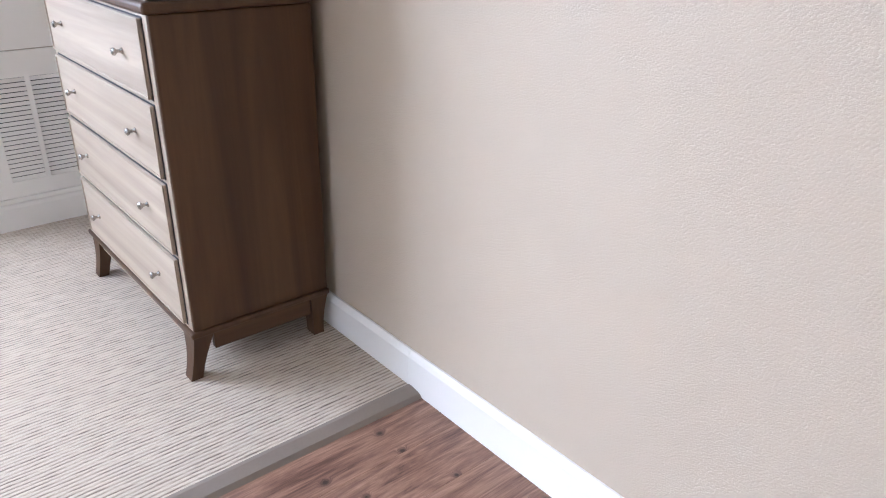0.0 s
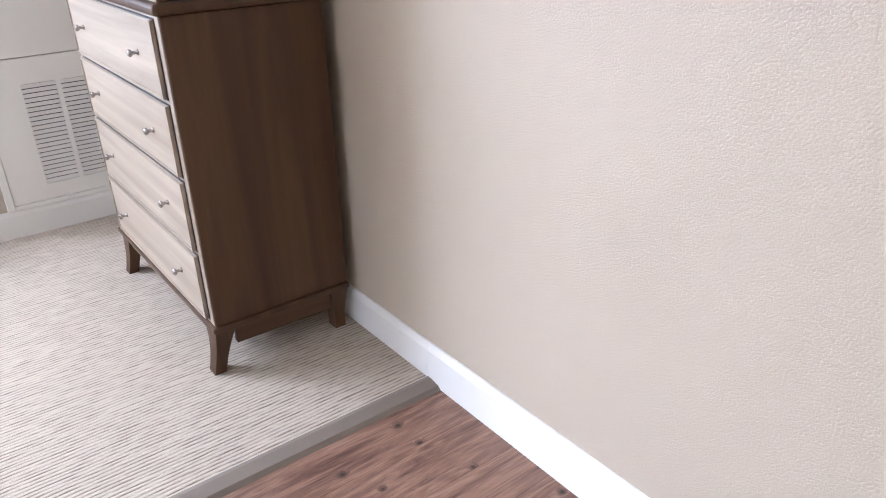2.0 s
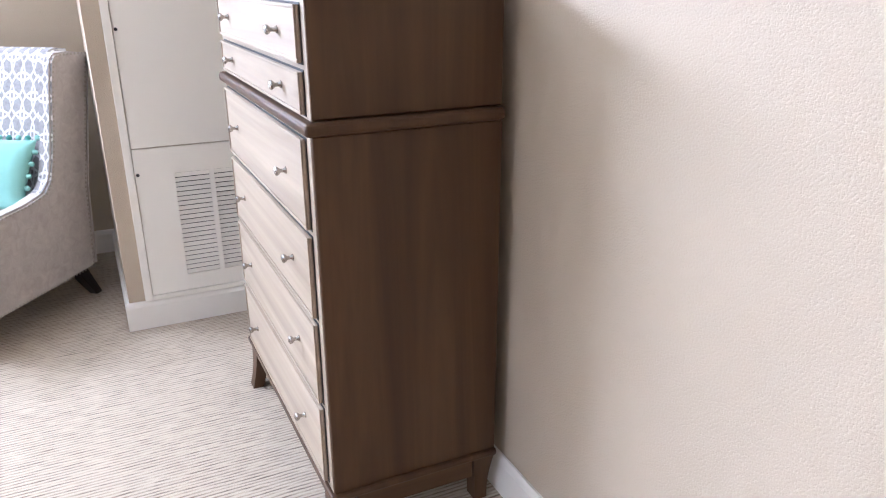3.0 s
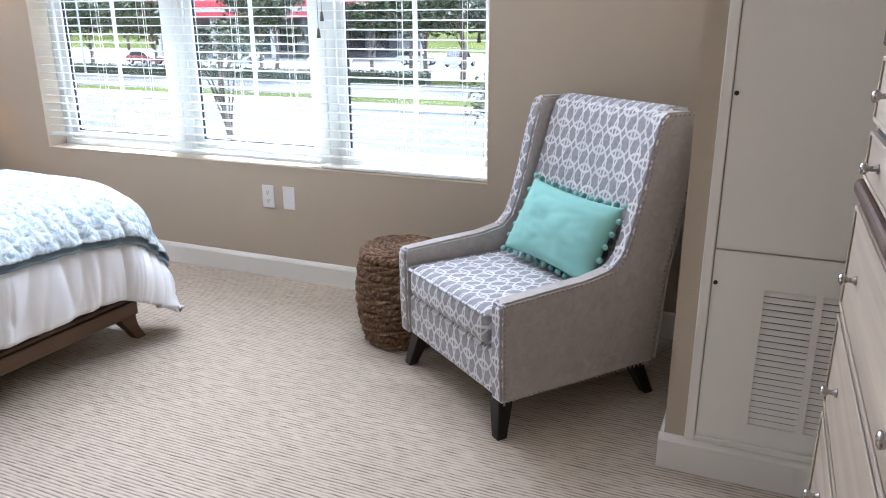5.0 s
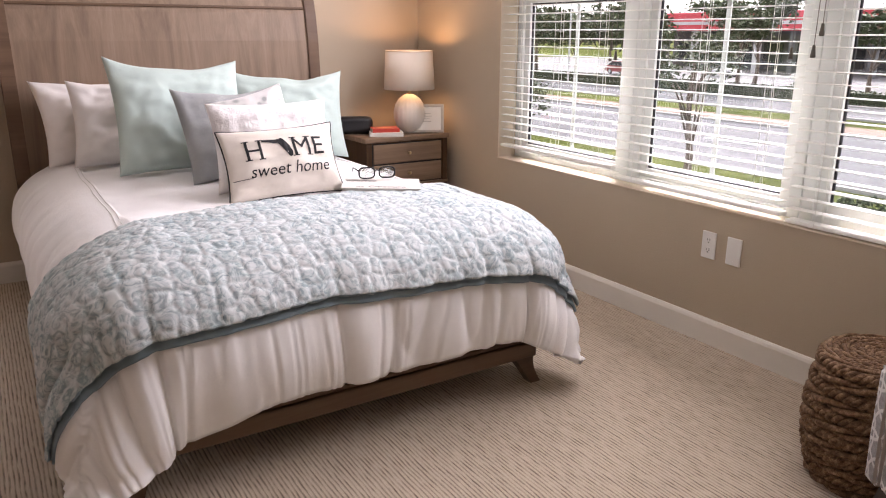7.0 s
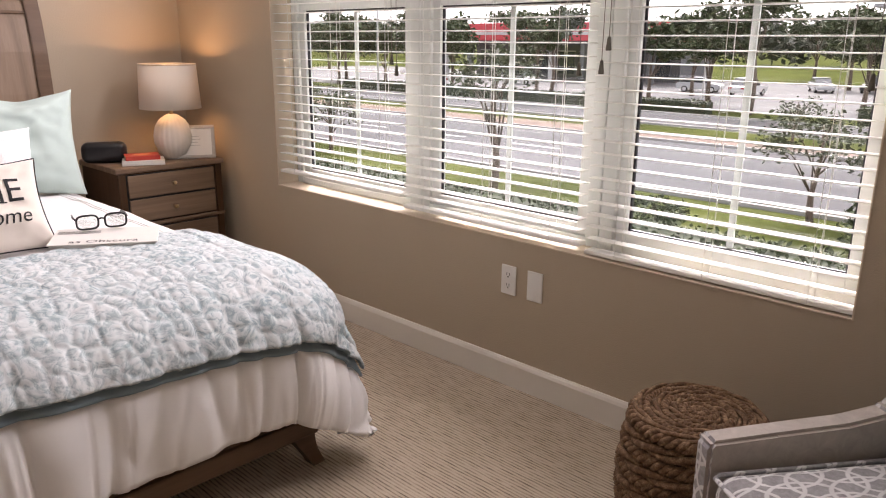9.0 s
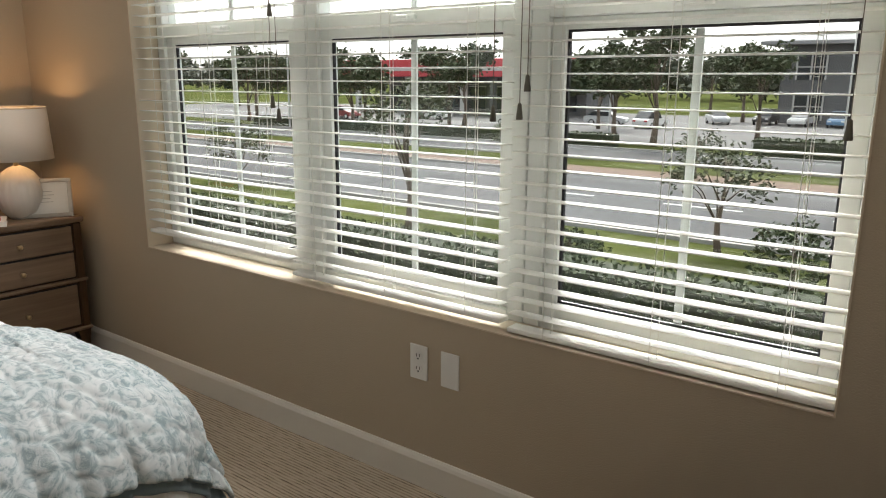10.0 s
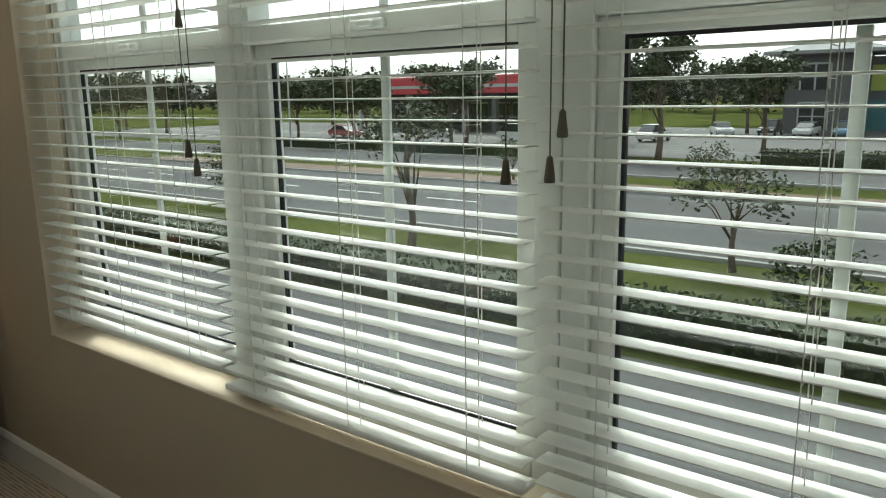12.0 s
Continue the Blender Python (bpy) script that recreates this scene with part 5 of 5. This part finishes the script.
def tree(x, y, h, spread, label, seed, n=1500, size=0.16, material=None, clear=0.35):
    rng = random.Random(seed)
    root = thing("tree", label, "tree", pose(x, y, G, 0, 0, rng.uniform(0, 360)))
    bend = [Vector((0.04 * h * noise.noise((t * 2, seed, 0)), 0.04 * h * noise.noise((t * 2, seed, 5)), t * h * 0.8)) for t in (0, 0.15, 0.3, 0.5, 0.7, 1.0)]
    bend[0].x = bend[0].y = 0
    bm = tube(bmesh.new(), bend, 0.035 * h ** 0.8, 8, taper=lambda t: 1.25 - t)
    crown = []
    for q in range(9):
        s = bend[2 + q % 3]
        a = q * 2.4 + rng.random()
        e = Vector((math.cos(a) * spread * rng.uniform(0.35, 0.8), math.sin(a) * spread * rng.uniform(0.35, 0.8), h * rng.uniform(clear + 0.2, 0.92)))
        tube(bm, [s, s.lerp(e, 0.5) + Vector((0, 0, 0.06 * h)), e], 0.011 * h ** 0.8, 5, taper=lambda t: 1.1 - t)
        leaves(crown, e, (spread * 0.5, spread * 0.5, h * 0.17), n // 10, size, rng, 0.15)
    leaves(crown, (0, 0, h * (0.5 + clear / 2 + 0.05)), (spread * 0.9, spread * 0.9, h * (0.5 - clear / 2 - 0.05)), n // 10, size, rng)
    part("trunk", bm, M_bark, root, smooth=True)
    foliage("crown", crown, material or M_leaf, root)
    return root


def hedge(x0, x1, y0, y1, h, label, seed, density=26, size=0.09, material=None):
    rng = random.Random(seed)
    bm = []
    for _ in range(int((x1 - x0) * density * (h + y1 - y0))):
        f = rng.random()
        x = rng.uniform(x0, x1)
        top = h * (0.93 + 0.12 * noise.noise((x * 0.8, seed, 0)))
        p = Vector((x, rng.uniform(y0, y1), G + top)) if f < 0.45 else Vector((x, y0 + rng.uniform(-0.08, 0.25), G + rng.uniform(0.02, top)))
        a = Vector((rng.gauss(0, 1), rng.gauss(0, 1), rng.gauss(0, 1))).normalized() * size * rng.uniform(0.7, 1.4)
        b = a.cross(Vector((rng.gauss(0, 1), rng.gauss(0, 1), rng.gauss(0, 1)))).normalized() * size * 0.6
        bm.extend((p - a, p + b, p + a, p - b))
    root = thing("hedge", label, "hedge")
    foliage("foliage", bm, material or M_leaf, root)
    # solid dark green block filling the hedge behind its leaves
    part("inner_block", slab(x0 + 0.1, x1 - 0.1, y0 + 0.2, y1 - 0.1, G, G + h * 0.86), plain("hedge_core", (0.02, 0.028, 0.012), 0.95, vary=0.4, scale=8), root)
    return root


tree(-16.1, 15.6, 5.0, 1.5, "slim verge tree with a dark trunk and sparse crown", 1, 1300, 0.085, M_leaf2, 0.5)
tree(-27.5, 18.0, 3.0, 1.7, "small verge tree with an open grey-green crown", 2, 1100, 0.085, M_leaf2, 0.25)
tree(-7.6, 18.9, 3.4, 1.7, "small verge tree with an open grey-green crown", 3, 1100, 0.085, M_leaf2, 0.25)
tree(-13.6, 34.6, 2.7, 1.3, "small median tree with sparse crown", 4, 500, 0.085, M_leaf2, 0.25)
tree(-24.5, 34.8, 2.6, 1.4, "small median tree with sparse crown", 5, 500, 0.085, M_leaf2, 0.25)
tree(-3.0, 34.6, 2.7, 1.3, "small median tree with sparse crown", 6, 500, 0.085, M_leaf2, 0.25)
tree(-22.2, 50.5, 9.4, 3.2, "dark leafy shade tree by the parking lot", 7, 2400, 0.24)
tree(-27.0, 54.5, 7.8, 3.3, "dark leafy shade tree by the parking lot", 8, 2200, 0.24)
tree(-17.5, 60.0, 7.6, 2.9, "dark leafy shade tree by the parking lot", 9, 2000, 0.24)
tree(-40.0, 49.5, 7.2, 3.2, "dark leafy shade tree beside the road", 10, 2000, 0.24)
tree(-52.5, 50.5, 7.6, 3.6, "dark leafy shade tree beside the road", 11, 2000, 0.26)
tree(-62.0, 52.0, 7.4, 3.6, "dark leafy shade tree beside the road", 12, 2000, 0.26)
tree(-46.0, 60.0, 8.2, 3.8, "dark leafy shade tree beside the road", 13, 2000, 0.28)
tree(-76.0, 58.0, 8.4, 4.4, "dark leafy shade tree beside the road", 14, 2000, 0.28)
tree(-34.0, 66.0, 7.4, 3.2, "dark leafy shade tree by the parking lot", 15, 1600, 0.28)
tree(-90.0, 48.0, 8.0, 4.2, "dark leafy shade tree beside the road", 16, 1800, 0.28)
tree(2.0, 52.0, 7.2, 3.0, "dark leafy shade tree by the parking lot", 17, 1600, 0.24)
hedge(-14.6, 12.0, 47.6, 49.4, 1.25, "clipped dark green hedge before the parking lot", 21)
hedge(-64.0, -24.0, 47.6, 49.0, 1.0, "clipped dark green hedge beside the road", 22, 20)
for i, (x, y, h) in enumerate(((-30, 108, 9), (-38, 112, 10), (-98, 92, 10), (-108, 80, 9), (-86, 104, 11), (-26.5, 88, 8.5), (-120, 66, 10), (-70, 52, 7.5), (-33, 56, 7), (-99, 60, 8.5), (-56, 56, 7.2), (10, 62, 7))):
    tree(x, y, h, h * 0.46, "dark leafy tree beyond the parking lot", 60 + i, 1200, 0.34)
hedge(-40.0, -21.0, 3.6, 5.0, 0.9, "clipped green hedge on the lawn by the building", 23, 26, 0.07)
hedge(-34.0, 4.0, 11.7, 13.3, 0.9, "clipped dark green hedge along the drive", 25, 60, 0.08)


def shrub(x, y, r, h, seed):
    rng = random.Random(seed)
    root = thing("shrub", "rounded dark green shrub on the lawn", "shrub", pose(x, y, G))
    bm = []
    leaves(bm, (0, 0, h * 0.5), (r, r, h * 0.52), 1400, 0.075, rng, 0.75)
    foliage("foliage", bm, M_leaf, root)
    part("stem", tube(bmesh.new(), [(0, 0, 0), (0.03, 0, h * 0.4), (0, 0.04, h * 0.75)], 0.05, 6), M_bark, root)


shrub(-4.9, 15.2, 1.15, 1.9, 31)
shrub(-2.6, 15.6, 1.1, 1.5, 32)
shrub(-10.2, 15.0, 1.0, 1.0, 33)

# far woods along the horizon
rng = random.Random(77)
bm = []
for q in range(420):
    x = -330 + q * 1.35 + rng.uniform(-2, 2)
    y = 175 + rng.uniform(-8, 25) - 0.12 * abs(x + 60)
    h = rng.uniform(9.0, 13.5) + 1.6 * noise.noise((x * 0.02, 0, 0))
    leaves(bm, (x, y, G + h * 0.5), (4.2, 3.2, h * 0.52), 55, 1.1, rng, 0.5)
tagged(foliage("far_woods", bm, M_leaf3), "line of dark woods along the horizon", "woods", kind="stuff")

# ---------- buildings ----------
M_red = plain("red_metal_roof", (0.42, 0.04, 0.05), 0.5, vary=0.08, scale=0.5)
M_white = plain("white_stucco", (0.40, 0.395, 0.38), 0.8, vary=0.06, scale=0.8)
M_dkgrey = plain("charcoal_stucco", (0.085, 0.09, 0.095), 0.8, vary=0.12, scale=0.7)
M_mid = plain("grey_siding", (0.10, 0.102, 0.105), 0.8, vary=0.1, scale=0.7)
M_lime = plain("lime_panel", (0.30, 0.33, 0.07), 0.6)
M_tealpan = plain("teal_panel", (0.035, 0.12, 0.13), 0.5)
M_roof = plain("grey_shingle_roof", (0.22, 0.22, 0.225), 0.85, vary=0.15, scale=2)
k = Mat("dark_window_glass", 0.08)
k.colour((0.03, 0.035, 0.04))
M_dkglass = k.m

shop = thing("shop_building", "low shop with a long red canopy roof and columns", "building", pose(-62, 84, G, 0, 0, 0))
part("canopy", slab(-20, 18, -5, 3, 5.0, 7.3, 0.1), M_red, shop, "long red fascia")
part("stripe", slab(-20.05, 18.05, -5.06, -5.01, 5.75, 6.15), M_white, shop)
part("wall", slab(-18, 16, 3.2, 12, 0, 5.6), M_mid, shop)
part("parapet", slab(-18.4, 16.4, 2.9, 12.4, 5.6, 7.2, 0.1), M_dkgrey, shop)
for q in range(8):
    part("column", slab(-18 + q * 4.8, -17.3 + q * 4.8, -4.4, -3.7, 0, 5.0, 0.04), M_mid if q % 2 else M_white, shop)
for q in range(9):
    w = part("window", slab(-17 + q * 3.6, -14.2 + q * 3.6, 3.08, 3.2, 0.6, 3.6), M_dkglass, shop)
    part("frame", slab(-17.1 + q * 3.6, -14.1 + q * 3.6, 3.1, 3.19, 3.6, 3.75), M_white, w)

office = thing("modern_building", "dark grey two-storey building with hipped roof and lime panel", "building", pose(-21, 92, G, 0, 0, 0))
part("wall", slab(0, 42, 0, 16, 0, 8.2), M_dkgrey, office)
part("tower", slab(-2.2, 5.5, -2.4, 4, 0, 8.6), M_mid, office)
bm = bmesh.new()
eave = [(-4.2, -4.4, 8.6), (8.2, -4.4, 8.6), (8.2, 8, 8.6), (-4.2, 8, 8.6)]
lo = [bm.verts.new(p) for p in eave]
up = [bm.verts.new((x, y, 8.95)) for x, y, z in eave]
top = [bm.verts.new(p) for p in ((0.8, 1.6, 10.3), (3.2, 1.6, 10.3))]
bm.faces.new(list(reversed(lo)))
for q in range(4):
    bm.faces.new((lo[q], lo[(q + 1) % 4], up[(q + 1) % 4], up[q]))
bm.faces.new((up[0], up[1], top[1], top[0])), bm.faces.new((up[1], up[2], top[1])), bm.faces.new((up[2], up[3], top[0], top[1])), bm.faces.new((up[3], up[0], top[0]))
part("roof", bm, M_roof, office, "grey hipped roof")
part("roof", slab(7.6, 43, -1.2, 17, 8.2, 8.9, 0.1), M_roof, office)
part("lime_panel", slab(6.0, 10.5, -0.16, 0, 4.6, 7.3), M_lime, office)
part("teal_panel", slab(5.8, 12.5, -0.16, 0, 0.3, 3.6), M_tealpan, office)
for x0, x1, z0, z1, y in ((-0.6, 2.4, 4.8, 7.6, -2.5), (-0.6, 2.4, 0.4, 3.4, -2.5), (14, 18, 4.6, 7.2, -0.1), (20, 24, 4.6, 7.2, -0.1), (14, 18, 0.6, 3.4, -0.1), (20, 24, 0.6, 3.4, -0.1), (27, 31, 4.6, 7.2, -0.1)):
    w = part("window", slab(x0, x1, y, y + 0.08, z0, z1), M_dkglass, office)
    bm = bmesh.new()
    for q in range(3):
        xx = x0 + (x1 - x0) * q / 2
        box(bm, xx - 0.09, xx + 0.09, y - 0.08, y, z0, z1)
    box(bm, x0, x1, y - 0.09, y - 0.01, z1 - 0.1, z1 + 0.1)
    box(bm, x0, x1, y - 0.09, y - 0.01, (z0 + z1) / 2 - 0.07, (z0 + z1) / 2 + 0.07)
    part("frame", bm, M_white, w)


# ---------- parked vehicles ----------
M_tyre = plain("tyre", (0.015, 0.015, 0.016), 0.9)
M_rim = plain("alloy_rim", (0.5, 0.5, 0.5), 0.35, 0.9)
M_lamp = plain("lamp_lens", (0.7, 0.7, 0.68), 0.2)
M_tail = plain("tail_lens", (0.35, 0.02, 0.02), 0.3)


def car(x, y, yaw, c, label, tall=0.0):
    body = Mat("car_paint", 0.3)
    body.colour(body.mix(body.noise(3), tuple(v * 0.96 for v in c), c))
    body.put("Coat Weight", 0.5)
    root = thing("parked_car", label, "car", pose(x, y, G + 0.011, 0, 0, yaw), "parked cars")
    low = [(-2.2, 0.32), (2.2, 0.32), (2.25, 0.62), (2.1, 0.82), (1.1, 0.95), (-1.9, 1.0), (-2.22, 0.9), (-2.28, 0.6)]
    cab = [(1.05, 0.95), (0.35, 1.42 + tall), (-1.2, 1.46 + tall), (-1.95, 1.0)]
    part("body", prism(bmesh.new(), low, -0.88, 0.88, "y", 0.06), body.m, root)
    part("cabin", prism(bmesh.new(), cab, -0.76, 0.76, "y", 0.05), M_dkglass, root, "dark glazed cabin")
    part("roof_panel", slab(-1.2, 0.32, -0.72, 0.72, 1.45 + tall, 1.49 + tall, 0.02), body.m, root)
    for px in (-1.35, 1.4):
        for s in (-1, 1):
            m = pose(px, s * 0.80, 0.32, 90)
            w = part("wheel", lathe(bmesh.new(), [(0.30, -0.10), (0.32, -0.07), (0.32, 0.07), (0.30, 0.10)], 20, m), M_tyre, root)
            part("rim", lathe(bmesh.new(), [(0.20, -0.11), (0.20, 0.11)], 16, m), M_rim, w)
    for s in (-0.62, 0.62):
        part("headlight", slab(2.16, 2.27, s - 0.16, s + 0.16, 0.62, 0.76, 0.03), M_lamp, root)
        part("tail_light", slab(-2.29, -2.18, s - 0.16, s + 0.16, 0.68, 0.86, 0.03), M_tail, root)
    return root


WHT, SLV, BLU, BLK, DRED = (0.6, 0.6, 0.59), (0.42, 0.43, 0.44), (0.10, 0.20, 0.32), (0.03, 0.03, 0.034), (0.22, 0.03, 0.03)
car(-19.4, 84.0, -92, WHT, "white car parked facing the hedge")
car(-15.9, 84.5, -88, BLU, "blue car parked beside a white one", 0.15)
car(-23.2, 85.0, -90, BLK, "black car parked in the lot", 0.2)
car(-27.5, 82, -60, SLV, "silver car parked in the lot")
car(-9.8, 75.5, 92, SLV, "silver car parked in the lot")
car(-36.0, 72.0, 8, SLV, "silver car parked near the shop")
car(-43.5, 66.0, 2, WHT, "white car parked near the shop", 0.3)
car(-57.0, 69.0, 3, WHT, "white van-like car parked near the shop", 0.5)
car(-66.0, 63.0, -5, DRED, "dark red car parked near the shop")
car(-30.5, 70.5, 85, WHT, "white car parked near the trees", 0.2)


def street_lamp(x, y, h):
    root = thing("street_lamp", "tall grey street lamp by the parking lot", "street lamp", pose(x, y, G))
    part("pole", lathe(bmesh.new(), [(0.11, 0.0), (0.09, h * 0.5), (0.06, h)], 10), M_rim, root)
    part("arm", tube(bmesh.new(), [(0, 0, h - 0.1), (0.6, 0, h + 0.1), (1.4, 0, h + 0.12)], 0.04, 6), M_rim, root)
    part("head", slab(1.2, 1.95, -0.15, 0.15, h + 0.04, h + 0.16, 0.03), M_dkgrey, root)


street_lamp(-31.0, 62.0, 8.5)
street_lamp(-12.0, 64.0, 8.5)
street_lamp(-58.0, 47.5, 8.5)

# ---------- plank floor pieces ----------
wood_floor = setting("wood_floor", slab(X_W - T, X_E + T, Y_S - T, Y_CARPET, -0.14, -0.0165), M_gasket, "brown rustic wood plank floor", "floor")
PW, PL = 0.152, 1.22
bm = slab(0.0003, PL - 0.0003, 0.0003, PW - 0.0003, -0.0045, 0.0, 0.0007, 1)
plank_mesh = bpy.data.meshes.new("plank")
bm.to_mesh(plank_mesh)
bm.free()
plank_mesh.materials.append(M_plank)
rng = random.Random(4)
y = Y_CARPET - 0.052 - PW
while y > Y_S:
    x = X_W - rng.random() * PL
    while x < X_E:
        a, b = max(x, X_W), min(x + PL, X_E)
        if b - a > 0.02:
            shared("plank", plank_mesh, wood_floor, Matrix.Translation((a, y, -0.012)) @ Matrix.Diagonal(((b - a) / PL, 1, 1, 1)))
        x += PL
    y -= PW
